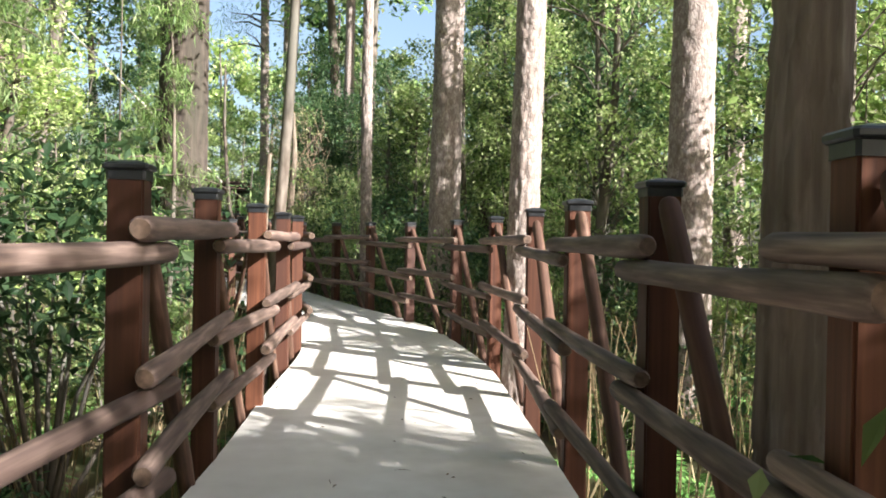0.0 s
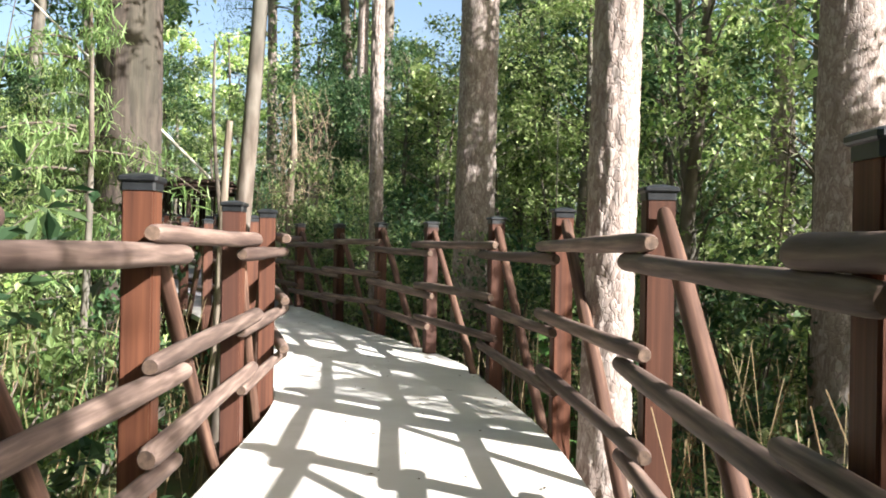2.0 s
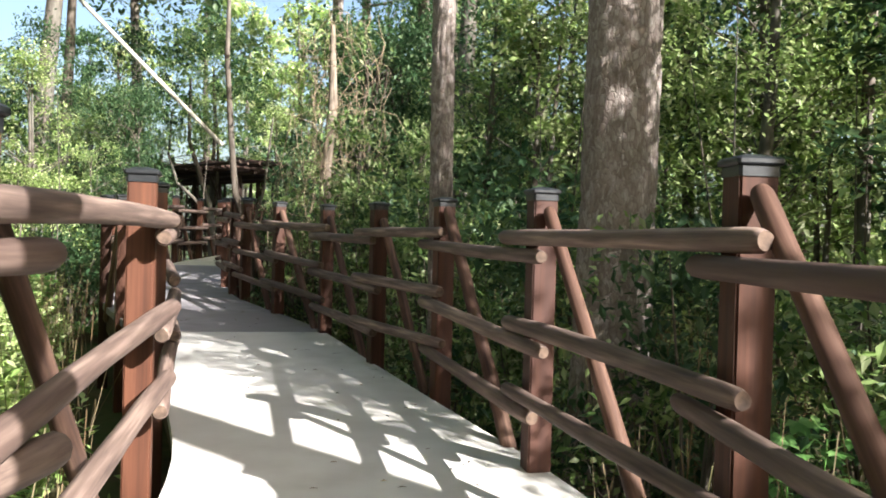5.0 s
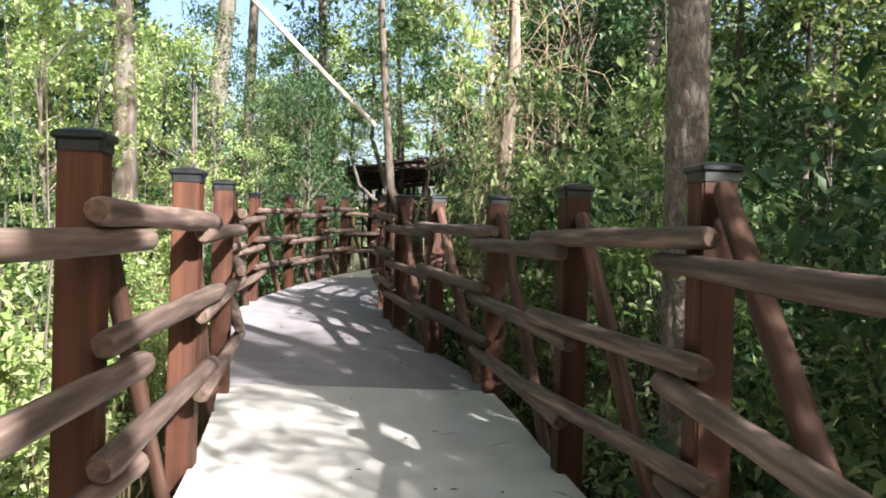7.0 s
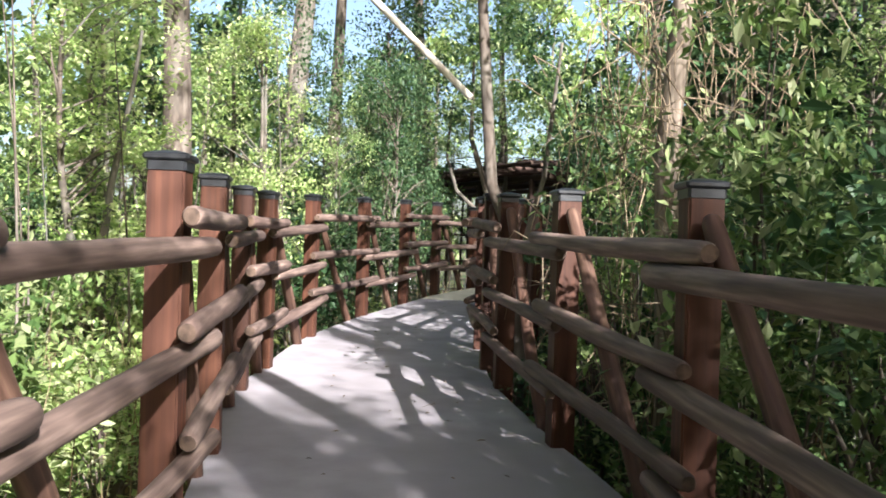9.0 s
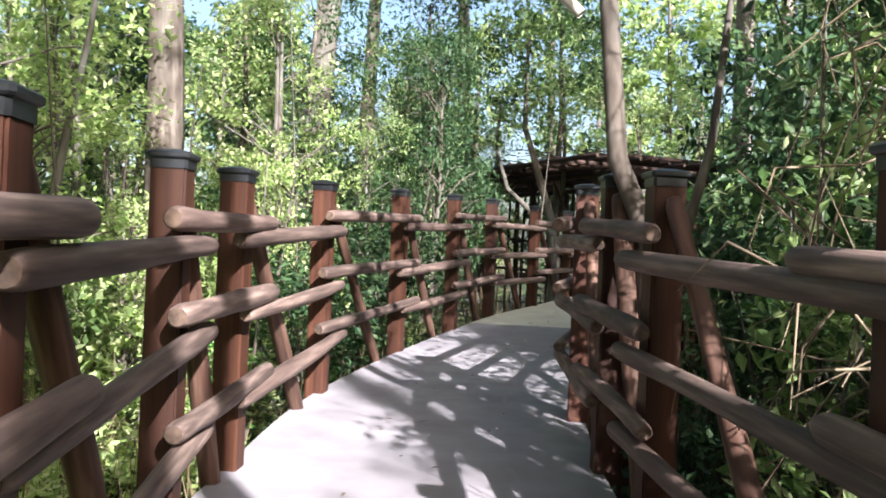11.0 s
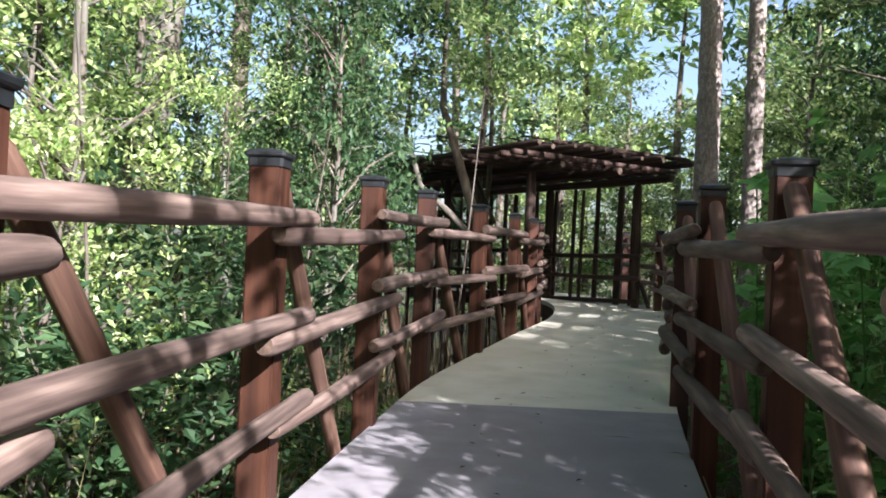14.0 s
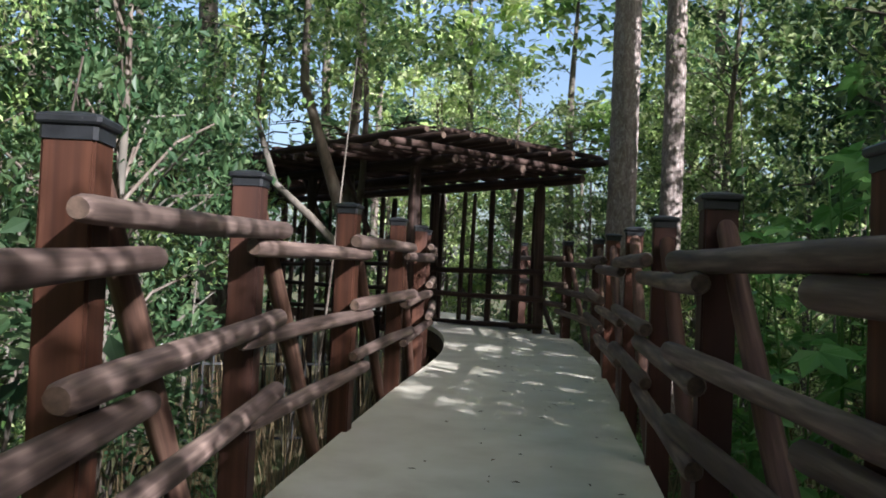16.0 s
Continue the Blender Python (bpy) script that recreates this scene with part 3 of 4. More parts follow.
def broad_tree(seed, height, lo, radius, n, size, material, clumps=90, label="", stems=1, name="broadleaf_tree"):
    """A tree of thin stems and limbs with a ragged crown of separate leaves."""
    rng = np.random.default_rng(seed)
    tree = tagged(new(name), label, "tree")
    shape = lambda h: radius * (0.45 + 0.55 * np.sin(np.pi * np.clip(h * 0.85 + 0.12, 0, 1))) * (0.8 + 0.2 * np.sin(9 * h + seed))
    c, p = clumped(rng, n, clumps, radius * 0.2, lo, height, shape)
    runs = []
    for s in range(stems):
        a = rng.uniform(0, 2 * np.pi)
        lean = rng.uniform(0.02, 0.10) * height
        k = np.linspace(0, 1, 9)
        pts = np.stack([lean * k * math.cos(a) + 0.06 * np.sin(7 * k + s), lean * k * math.sin(a) + 0.06 * np.cos(5 * k + s), -0.2 + k * height * 0.95], 1)
        r = (0.016 * height / stems**0.5) * (1 - 0.85 * k) + 0.008
        runs.append((pts, r))
    stem = runs[0][0]
    link_mesh("trunk", tubes("trunk", runs, M_BARK, 9), M_BARK, tree)
    limbs = []
    for q in c[rng.permutation(clumps)[: min(34, clumps)]]:
        z = max(0.3, q[2] - rng.uniform(0.3, 0.9))
        s = np.array([np.interp(z, stem[:, 2], stem[:, 0]), np.interp(z, stem[:, 2], stem[:, 1]), z])
        m = 0.5 * (s + q) + (0, 0, 0.12) + rng.normal(0, 0.07, 3)
        limbs.append(([s, m, q], [0.018, 0.012, 0.005]))
    tagged(link_mesh("limb", tubes("limb", limbs, M_BARK, 5), M_BARK, tree), kind="stuff")
    link_mesh("crown", quads("crown", *leaves(rng, p, size), material), material, tree)
    return tree


def shrub(seed, height, radius, n, size, material, label):
    rng = np.random.default_rng(seed)
    bush = tagged(new("shrub"), label, "shrub")
    c, p = clumped(rng, n, 26, radius * 0.32, 0.15, height, lambda h: radius * np.sqrt(np.clip(1.05 - h * h, 0.05, 1)))
    runs = [([(0, 0, -0.1), (q[0] * 0.4, q[1] * 0.4, q[2] * 0.55), tuple(q)], [0.014, 0.009, 0.004]) for q in c[:16]]
    tagged(link_mesh("stem", tubes("stem", runs, M_BARK, 5), M_BARK, bush), kind="stuff")
    link_mesh("foliage", quads("foliage", *leaves(rng, p, size), material), material, bush)
    return bush


def fern(seed, label):
    """Arching fronds with paired leaflets."""
    rng = np.random.default_rng(seed)
    plant = tagged(new("fern"), label, "fern")
    cs, ds, runs = [], [], []
    v, f = [], []
    for i in range(13):
        a, L = rng.uniform(0, 2 * np.pi), rng.uniform(0.45, 0.8)
        k = np.linspace(0, 1, 15)
        out = np.stack([np.cos(a) * L * k * 0.85, np.sin(a) * L * k * 0.85, L * (1.15 * k - 0.85 * k * k)], 1)
        runs.append((out[::3], [0.004] * 5))
        w = np.array([-np.sin(a), np.cos(a), 0])
        for j in range(1, 15):
            ln = 0.17 * L * math.sin(math.pi * (0.12 + 0.85 * k[j])) + 0.01
            for sgn in (-1, 1):
                b = len(v)
                tip = out[j] + sgn * w * ln + (out[j] - out[j - 1]) * 0.5 - (0, 0, 0.02)
                m = 0.5 * (out[j] + tip)
                e = (out[j] - out[j - 1]) * 0.33
                v += [out[j], m + e, tip, m - e]
                f.append((b, b + 1, b + 2, b + 3))
    link_mesh("stalk", tubes("stalk", runs, M_FERN, 4), M_FERN, plant)
    link_mesh("frond", quads("frond", v, f, M_FERN), M_FERN, plant)
    return plant


def palmetto(seed):
    """Fan palm: stalks that end in fans of narrow blades."""
    rng = np.random.default_rng(seed)
    plant = tagged(new("fan_palm"), "low fan palm with spread green blades", "palm")
    v, f, runs = [], [], []
    for i in range(9):
        a, L = rng.uniform(0, 2 * np.pi), rng.uniform(0.4, 0.8)
        d = np.array([math.cos(a) * 0.6, math.sin(a) * 0.6, 0.8])
        hub = d * L
        runs.append(([(0, 0, 0), tuple(hub * 0.55), tuple(hub)], [0.008, 0.007, 0.006]))
        w = np.array([-math.sin(a), math.cos(a), 0])
        up = np.cross(w, d)
        for b in np.linspace(-1.9, 1.9, 17):
            dr = math.cos(b) * d + math.sin(b) * w + 0.12 * up
            s = np.cross(dr, up)
            ln = 0.38 * (1 - 0.06 * b * b)
            q = len(v)
            v += [hub, hub + dr * ln * 0.45 + s * 0.014, hub + dr * ln - (0, 0, 0.06), hub + dr * ln * 0.45 - s * 0.014]
            f.append((q, q + 1, q + 2, q + 3))
    link_mesh("stalk", tubes("stalk", runs, M_FERN, 5), M_FERN, plant)
    link_mesh("fan", quads("fan", v, f, M_FERN), M_FERN, plant)
    return plant


def at(x, y, rz, s=1.0, sz=None, z=None):
    return Matrix.Translation((x, y, ground_z(x, y) - 0.03 if z is None else z)) @ Matrix.Rotation(radians(rz), 4, "Z") @ Matrix.Diagonal((s, s, sz or s, 1))


def spread(models, spots, group):
    """The models, one after another, at the spots (x, y, turn, scale, height scale)."""
    used = set()
    for i, (x, y, rz, s, sz) in enumerate(spots):
        m = models[i % len(models)]
        if m in used:
            ob = copy_thing(m, at(x, y, rz, s, sz))
        else:
            used.add(m)
            ob = m
            ob.matrix_basis = at(x, y, rz, s, sz)
        tagged(ob, group=group)


# tall pines with their own places and girths
for x, y, r, seed in ((0.77, 8.05, 0.145, 1), (0.0, 13.5, 0.25, 2), (2.57, 9.0, 0.24, 3), (1.04, 2.45, 0.115, 4), (-3.45, 11.6, 0.34, 5), (-1.3, 15.1, 0.1, 6),
                      (-6.85, 33.3, 0.2, 7), (5.8, 17.5, 0.2, 8), (-6.2, 34.2, 0.16, 9), (3.55, 13.25, 0.12, 10), (-2.9, 26.3, 0.17, 11)):
    pine(seed, r, "tall straight tree with fibrous grey-brown bark" if seed == 4 else "tall pine with thick plated grey-brown bark", M_CEDAR if seed == 4 else M_SHADED_BARK if seed == 5 else M_PINE).matrix_basis = at(x, y, seed * 47)


def lit_height(x, y, far=False):
    """Height under which the sun still reaches the sunny stretch of deck; 0 where nothing tall grows."""
    y0 = y + 0.695 * x
    right = x > float(np.interp(y, EDGE_R[:, 1], EDGE_R[:, 0]))
    if not right:
        return 99
    if y0 > 17.8:
        return 99
    k = (x - float(np.interp(y0, EDGE_L[:, 1] + 0.695 * EDGE_L[:, 0], EDGE_L[:, 0]))) / 0.82
    pick = (int(x * 7) + int(y * 5)) % 12
    if x < 4.2 and y < 10:
        return 2.2
    if far or x > 7.5 or (y0 > 12 and pick > 8):
        return 0
    if y0 > 13 and pick < 2:
        return 99
    return 0.9 + 0.5 * k


CLEARED = [(1.7, 17.5), (8.7, 12.1), (-0.8, 22.2), (3.1, 15.1)]      # gaps in the undergrowth


def scatter(n, xr, yr, near, far, gap, tall, seed):
    rng, out = random.Random(seed), []
    for _ in range(n * 60):
        if len(out) >= n:
            break
        x, y = rng.uniform(*xr), rng.uniform(*yr)
        d = off_path(x, y)
        if -15.5 < x < -8.7 and 26.0 < y < 37.0:      # open ground before the iron fence
            continue
        if tall > 1.0 and x > 1.0 and y < 7.0 and 4.3 < y + 0.695 * x < 9.0:      # sunny clearing with ferns
            continue
        if not near < d < far or any((x - a) ** 2 + (y - b) ** 2 < gap * gap for a, b, *_ in out):
            continue
        s = rng.uniform(0.75, 1.2)
        sz = s * rng.uniform(0.85, 1.15)
        h = lit_height(x, y, tall > 10)
        if tall * sz > h:
            sz = h / tall
            if sz < 0.4:
                continue
            s = max(0.5 * s, min(s, sz * 1.3))
        out.append((x, y, rng.uniform(0, 360), s, sz))
    return [p for p in out if tall < 5 or all(math.hypot(p[0] - a, p[1] - b) > 0.4 for a, b in CLEARED)]


KINDS = ((M_LEAF, "slender tree with dense fresh green leaves"), (M_LEAF_LIME, "slender tree with light yellow-green leaves"), (M_LEAF_DARK, "slender tree with dark green leaves"),
         (M_LEAF, "slender tree with dense fresh green leaves"), (M_LEAF_LIME, "slender tree with light yellow-green leaves"))
NEAR = [broad_tree(30 + i, 6.2, 0.5, 1.42, 7200, 0.078, material, 64, label, 1 + i % 3) for i, (material, label) in enumerate(KINDS)]
UNDER = [broad_tree(40 + i, 6.4, 0.5, 1.7, 3900, 0.145, material, 58, label, 1 + i % 3) for i, (material, label) in enumerate(KINDS)]
spots = scatter(108, (-20, 12), (3, 44), 2.95, 9.5, 1.45, 6.4, 3)
spread(NEAR, [(-9.9, 25.4, 30, 0.5, 0.62), (-3.9, 7.6, 0, 0.9, 0.8), (-9.9, 25.6, 200, 0.45, 0.5)] + [p for p in spots if off_path(p[0], p[1]) < 4.4], "understorey trees")
spread(UNDER, [p for p in spots if off_path(p[0], p[1]) >= 4.4], "understorey trees")
FAR = [broad_tree(60 + i, 13.5, 1.0, 3.0, 3700, 0.36, (M_LEAF, M_LEAF_DARK, M_LEAF_LIME)[i], 60, "tall leafy forest tree further off", 1, "forest_tree") for i in range(3)]
spread(FAR, scatter(70, (-42, 34), (8, 75), 9.5, 45, 3.2, 14, 4) + [(-8.5, 43.5, 0, 1.0, 0.9), (-5.2, 42.0, 60, 0.9, 0.85), (-11.5, 46.0, 100, 1.0, 1.0), (-2.5, 39.5, 200, 0.9, 0.9), (-15.0, 44.0, 300, 0.9, 0.9), (-5.5, 47.5, 20, 1.0, 1.1)], "forest trees")
# unseen trees added behind and beside the start to cut sky fill
UNSEEN_BEHIND = [(x, y, (x * 37 + y * 91) % 360, 0.9 + 0.25 * math.sin(x * 3 + y), 0.95 + 0.2 * math.sin(y * 2 + x)) for x, y in
          ((-4.2, -1.6), (-6.3, 1.4), (-8.5, -2.2), (-5.2, -5.5), (-9.6, -6.5), (-12.5, 0.6), (-1.8, -9.2), (1.6, -10.5), (-3.6, -12.6), (5.2, -11.8), (-8.4, -11.5),
           (9.2, -13.4), (2.2, -15.5), (-6.4, -17.5), (13.6, -15.8), (-13.6, -7.0), (-15.4, 4.6), (-11.8, 6.2), (7.0, -17.5))]
spread(FAR, UNSEEN_BEHIND, "forest trees")
# lit and shaded leaf colours alternate, wherever the shrubs stand
SHRUBS = [shrub(80 + i, 1.5, 0.8, 1900, 0.08, (M_LEAF, M_LEAF_DARK, M_LEAF_LIME, M_LEAF)[i], ("leafy green shrub beside the boardwalk", "leafy shrub with shade put into its dark green",
                "leafy shrub with sunlight put into its yellow-green", "leafy green shrub beside the boardwalk")[i]) for i in range(4)]
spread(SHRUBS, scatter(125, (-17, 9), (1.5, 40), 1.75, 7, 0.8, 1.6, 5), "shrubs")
FERNS = [fern(90 + i, "arching green fern on the forest floor") for i in range(3)]
spread(FERNS, scatter(105, (-13, 6), (1, 36), 1.4, 4, 0.45, 0.6, 6) + scatter(40, (1.2, 5), (3.5, 11), 1.3, 5, 0.4, 0.6, 9), "ferns")
palm_model = palmetto(7)
spread([palm_model], [(-8.9, 24.0, 10, 1.1, 1.1), (-9.2, 25.2, 90, 1.0, 1.0), (-9.0, 27.0, 200, 1.0, 1.0), (-9.7, 23.6, 300, 0.9, 0.9), (-3.2, 9.5, 40, 0.9, 0.9)], "fan palms")

# dry stalks and grass blades among the shrubs
rng = np.random.default_rng(31)
v, f = [], []
while len(f) < 7000:
    x, y = rng.uniform(-13, 6), rng.uniform(1, 34)
    d = off_path(x, y)
    if not 1.3 < d < 5.5 or noise.noise(Vector((x * 0.9, y * 0.9, 0))) < -0.1:
        continue
    z = ground_z(x, y)
    h, a = rng.uniform(0.4, 1.5), rng.uniform(0, 6.28)
    lx, ly = rng.normal(0, 0.18 * h), rng.normal(0, 0.18 * h)
    w = rng.uniform(0.004, 0.011)
    b = len(v)
    v += [(x - w * math.cos(a), y - w * math.sin(a), z), (x + w * math.cos(a), y + w * math.sin(a), z), (x + lx * 1.0 + w * 0.3, y + ly, z + h), (x + lx - w * 0.3, y + ly, z + h)]
    f.append((b, b + 1, b + 2, b + 3))
tagged(new("dry_grass", quads("dry_grass", v, f, M_DRY)), "dry tan grass and dead stalks", "grass", kind="stuff")

# shade trees over the last stretch, and unseen ones added to shade the start
SHADE = [broad_tree(70 + i, 9.0, 3.4, 2.2, 6500, 0.13, M_LEAF_DARK if i else M_LEAF, 80, "spreading tree with a dense dark green crown", 1, "shade_tree") for i in range(2)]
spread(SHADE, [(-0.2, 22.8, 20, 0.8, 0.8), (1.6, 20.6, 70, 0.8, 0.9), (-1.6, 27.6, 140, 0.9, 1.0), (-3.8, 31.5, 200, 1.0, 1.05), (-5.4, 35.5, 310, 1.0, 1.0),
               (3.3, 1.5, 30, 0.6, 0.62), (4.7, 0.2, 30, 0.85, 0.7), (6.2, -1.0, 80, 0.9, 0.8), (3.2, 0.0, 80, 0.6, 0.5), (-11.6, 29.8, 100, 0.95, 0.9), (-10.9, 27.3, 20, 0.7, 0.75), (3.5, 22.5, 10, 1.2, 1.2), (-12.6, 33.0, 40, 0.8, 0.8), (-11.4, 25.6, 40, 0.7, 0.8), (-9.6, 41.5, 40, 1.1, 1.0),
               (-1.4, 20.3, 250, 0.7, 0.75), (1.5, 28.5, 200, 1.2, 1.2), (3.2, 18.8, 240, 0.9, 1.35), (0.9, 21.3, 330, 0.8, 1.25), (-4.4, 29.4, 70, 1.0, 1.05), (5.3, 1.0, 20, 0.8, 0.86), (4.3, 0.1, 120, 0.75, 0.82), (6.9, -0.7, 200, 0.85, 0.95), (5.7, -1.2, 280, 0.8, 0.9), (7.6, -2.7, 320, 0.85, 0.85),
               (8.6, -4.6, 30, 0.9, 0.9), (6.6, 0.6, 150, 0.7, 0.78)], "shade trees")

# high crowns added out of view over the walk to block sky light
SKY_SHADE = [broad_tree(170 + i, 16.5, 9.8, 4.7, 5200, 0.3, (M_LEAF_DARK, M_LEAF)[i], 100, "added tall tree whose high dense crown blocks sky light", 1, "canopy_tree") for i in range(2)]
sky_shade_spots = []
for i, y in enumerate(np.arange(-4.0, 38.0, 4.4)):
    x = float(np.interp(y, EDGE_L[:, 1], EDGE_L[:, 0])) - 3.3 - 1.1 * (i % 3)
    sky_shade_spots.append((x, float(y), i * 67 % 360, 0.95 + 0.1 * math.sin(i * 2.1), 1.0 + 0.06 * math.sin(i * 1.3)))
spread(SKY_SHADE, sky_shade_spots + [(-2.3, 26.2, 150, 1.0, 1.0), (-3.3, 31.0, 250, 1.0, 1.0),
                               (0.9, -5.9, 200, 1.1, 1.0), (4.2, -8.2, 60, 1.0, 1.0), (-2.6, -8.0, 10, 1.1, 1.0), (2.8, -3.2, 280, 0.95, 0.95)], "canopy trees")

# low dense trees behind the right railing, added for shade, three at the start unseen
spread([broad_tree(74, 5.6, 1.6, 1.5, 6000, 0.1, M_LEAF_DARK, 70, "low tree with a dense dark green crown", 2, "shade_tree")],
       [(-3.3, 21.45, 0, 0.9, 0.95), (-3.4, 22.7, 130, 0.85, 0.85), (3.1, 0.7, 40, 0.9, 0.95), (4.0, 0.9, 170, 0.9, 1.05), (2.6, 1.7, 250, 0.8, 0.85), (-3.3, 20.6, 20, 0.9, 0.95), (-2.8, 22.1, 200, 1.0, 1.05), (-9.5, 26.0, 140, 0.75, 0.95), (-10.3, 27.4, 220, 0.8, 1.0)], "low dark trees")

# thin-leaved taller trees, some out of view, added to dapple the bend
THIN = [broad_tree(75 + i, 9.0, 3.0, 2.3, 2300, 0.14, M_LEAF, 44, "tall thin-crowned tree with scattered green leaves", 1, "thin_tree") for i in range(2)]
# yellow-green leaves stand in for sunlight on this foliage
spread([broad_tree(78, 9.5, 1.2, 1.8, 6800, 0.11, M_LEAF_LIME, 90, "tall tree with sunlight put into its light yellow-green leaves", 1)],
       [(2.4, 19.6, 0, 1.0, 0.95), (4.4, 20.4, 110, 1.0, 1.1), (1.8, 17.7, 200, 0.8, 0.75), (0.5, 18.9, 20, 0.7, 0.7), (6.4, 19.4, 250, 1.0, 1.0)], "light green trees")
spread(THIN, [(5.6, 10.6, 70, 0.85, 0.9), (7.2, 8.9, 130, 0.9, 1.05), (2.4, 12.4, 20, 0.75, 0.75), (5.0, 12.7, 310, 0.85, 0.9), (4.2, 14.6, 60, 0.75, 0.9),
              (6.9, 11.6, 260, 0.9, 1.1)], "thin-crowned trees")

# dense dark shrubs close to the railings; the first added unseen to shade the start
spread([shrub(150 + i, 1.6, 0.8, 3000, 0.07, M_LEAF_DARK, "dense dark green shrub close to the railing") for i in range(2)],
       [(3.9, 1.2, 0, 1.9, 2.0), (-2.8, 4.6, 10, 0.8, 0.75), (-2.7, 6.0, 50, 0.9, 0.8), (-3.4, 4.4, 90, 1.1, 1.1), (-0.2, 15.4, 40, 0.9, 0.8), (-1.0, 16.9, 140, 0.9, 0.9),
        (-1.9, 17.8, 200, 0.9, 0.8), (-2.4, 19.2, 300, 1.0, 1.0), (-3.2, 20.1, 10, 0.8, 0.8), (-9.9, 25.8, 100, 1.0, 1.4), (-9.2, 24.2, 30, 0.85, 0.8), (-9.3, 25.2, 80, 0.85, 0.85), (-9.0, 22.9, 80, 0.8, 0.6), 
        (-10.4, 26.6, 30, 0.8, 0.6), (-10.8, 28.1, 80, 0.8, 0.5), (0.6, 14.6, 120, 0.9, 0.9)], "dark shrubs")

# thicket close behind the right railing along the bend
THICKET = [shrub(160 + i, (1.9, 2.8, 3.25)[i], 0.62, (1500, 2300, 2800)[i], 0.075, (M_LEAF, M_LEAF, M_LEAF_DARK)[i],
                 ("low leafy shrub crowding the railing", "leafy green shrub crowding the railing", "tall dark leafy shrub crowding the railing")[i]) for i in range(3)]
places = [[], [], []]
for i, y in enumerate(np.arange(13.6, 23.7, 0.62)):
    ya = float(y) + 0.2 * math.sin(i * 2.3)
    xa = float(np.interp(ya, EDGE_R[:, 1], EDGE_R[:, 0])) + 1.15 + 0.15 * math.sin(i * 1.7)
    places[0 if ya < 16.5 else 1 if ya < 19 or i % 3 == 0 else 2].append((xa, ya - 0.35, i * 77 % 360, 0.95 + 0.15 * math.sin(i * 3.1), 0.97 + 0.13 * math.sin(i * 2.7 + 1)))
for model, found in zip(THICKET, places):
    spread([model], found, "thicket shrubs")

# plants with large lobed leaves close to the railing


def lobed_plant(seed, height):
    """Upright stems with large five-lobed leaves on stalks."""
    rg = np.random.default_rng(seed)
    plant = tagged(new("large_leaf_plant"), "tall plant with large lobed bright green leaves", "plant")
    runs, v, f = [], [], []
    for i in range(5):
        a, lean = rg.uniform(0, 6.28), rg.uniform(0.05, 0.4)
        k = np.linspace(0, 1, 6)
        stem = np.stack([lean * k * math.cos(a) + 0.15 * math.cos(a), lean * k * math.sin(a) + 0.15 * math.sin(a), height * rg.uniform(0.75, 1.0) * k], 1)
        runs.append((stem, 0.012 - 0.007 * k))
        for j in range(24):
            u, b = rg.uniform(0.25, 1.0), rg.uniform(0, 6.28)
            root = np.array([np.interp(u, k, stem[:, c]) for c in range(3)])
            c = root + np.array([math.cos(b) * 0.2, math.sin(b) * 0.2, 0.06]) * rg.uniform(0.5, 1.3)
            runs.append(([root, 0.5 * (root + c) + (0, 0, 0.02), c], [0.004, 0.003, 0.002]))
            d = np.array([math.cos(b), math.sin(b), rg.normal(-0.35, 0.3)])
            d /= np.linalg.norm(d)
            side = np.cross(d, np.array([0, 0, 1]) + rg.normal(0, 0.3, 3))
            side /= np.linalg.norm(side)
            size = rg.uniform(0.11, 0.19)
            for lobe, ln in ((-1.75, 0.6), (-0.85, 0.85), (0, 1.0), (0.85, 0.85), (1.75, 0.6)):
                e = math.cos(lobe) * d + math.sin(lobe) * side
                w = np.cross(e, np.cross(side, d))
                q = len(v)
                m = c + e * size * ln * 0.5
                v += [c, m + w * size * 0.24, c + e * size * ln - (0, 0, size * 0.12), m - w * size * 0.24]
                f.append((q, q + 1, q + 2, q + 3))
    tagged(link_mesh("stem", tubes("stem", runs, M_FERN, 5), M_FERN, plant), kind="stuff")
    link_mesh("foliage", quads("foliage", v, f, M_LOBED), M_LOBED, plant)
    return plant


spread([lobed_plant(120, 2.9), lobed_plant(121, 2.5)], [(-5.5, 25.0, 0, 1.0, 1.0), (-5.2, 26.0, 120, 1.0, 1.25), (-5.6, 27.1, 210, 0.95, 1.0), (-5.7, 28.5, 60, 0.9, 0.9), (-4.9, 24.5, 60, 1.0, 1.0),
                                                        (-5.0, 27.0, 20, 1.1, 1.2), (-8.9, 21.4, 60, 0.8, 0.45), (0.75, 12.0, 60, 0.7, 0.4)], "large-leaved plants")

# slender twin-stemmed tree close to the left railing
twin = tagged(new("slender_tree"), "slender twin-stemmed tree with grey bark by the railing", "tree")
k = np.linspace(0, 1, 14)
link_mesh("trunk", tubes("trunk", [(np.stack([-0.25 + 0.7 * k + 0.05 * np.sin(6 * k), 0.1 * k, -0.8 + 9.5 * k], 1), 0.075 - 0.04 * k)], M_BARK, 12), M_BARK, twin)
# pale colour of this second stem paints the trunk's sunlit strand
link_mesh("trunk", tubes("trunk", [(np.stack([-0.31 + 0.17 * k + 0.02 * np.sin(5 * k), 0.02 + 0.03 * k, -0.8 + 2.9 * k], 1), 0.055 - 0.03 * k)], M_SNAG, 10), M_SNAG, twin, "paler stem standing for the sunlit strand")
rng = np.random.default_rng(5)
c, p = clumped(rng, 2200, 30, 0.5, 4.6, 9.0, lambda h: 1.3 + 0 * h)
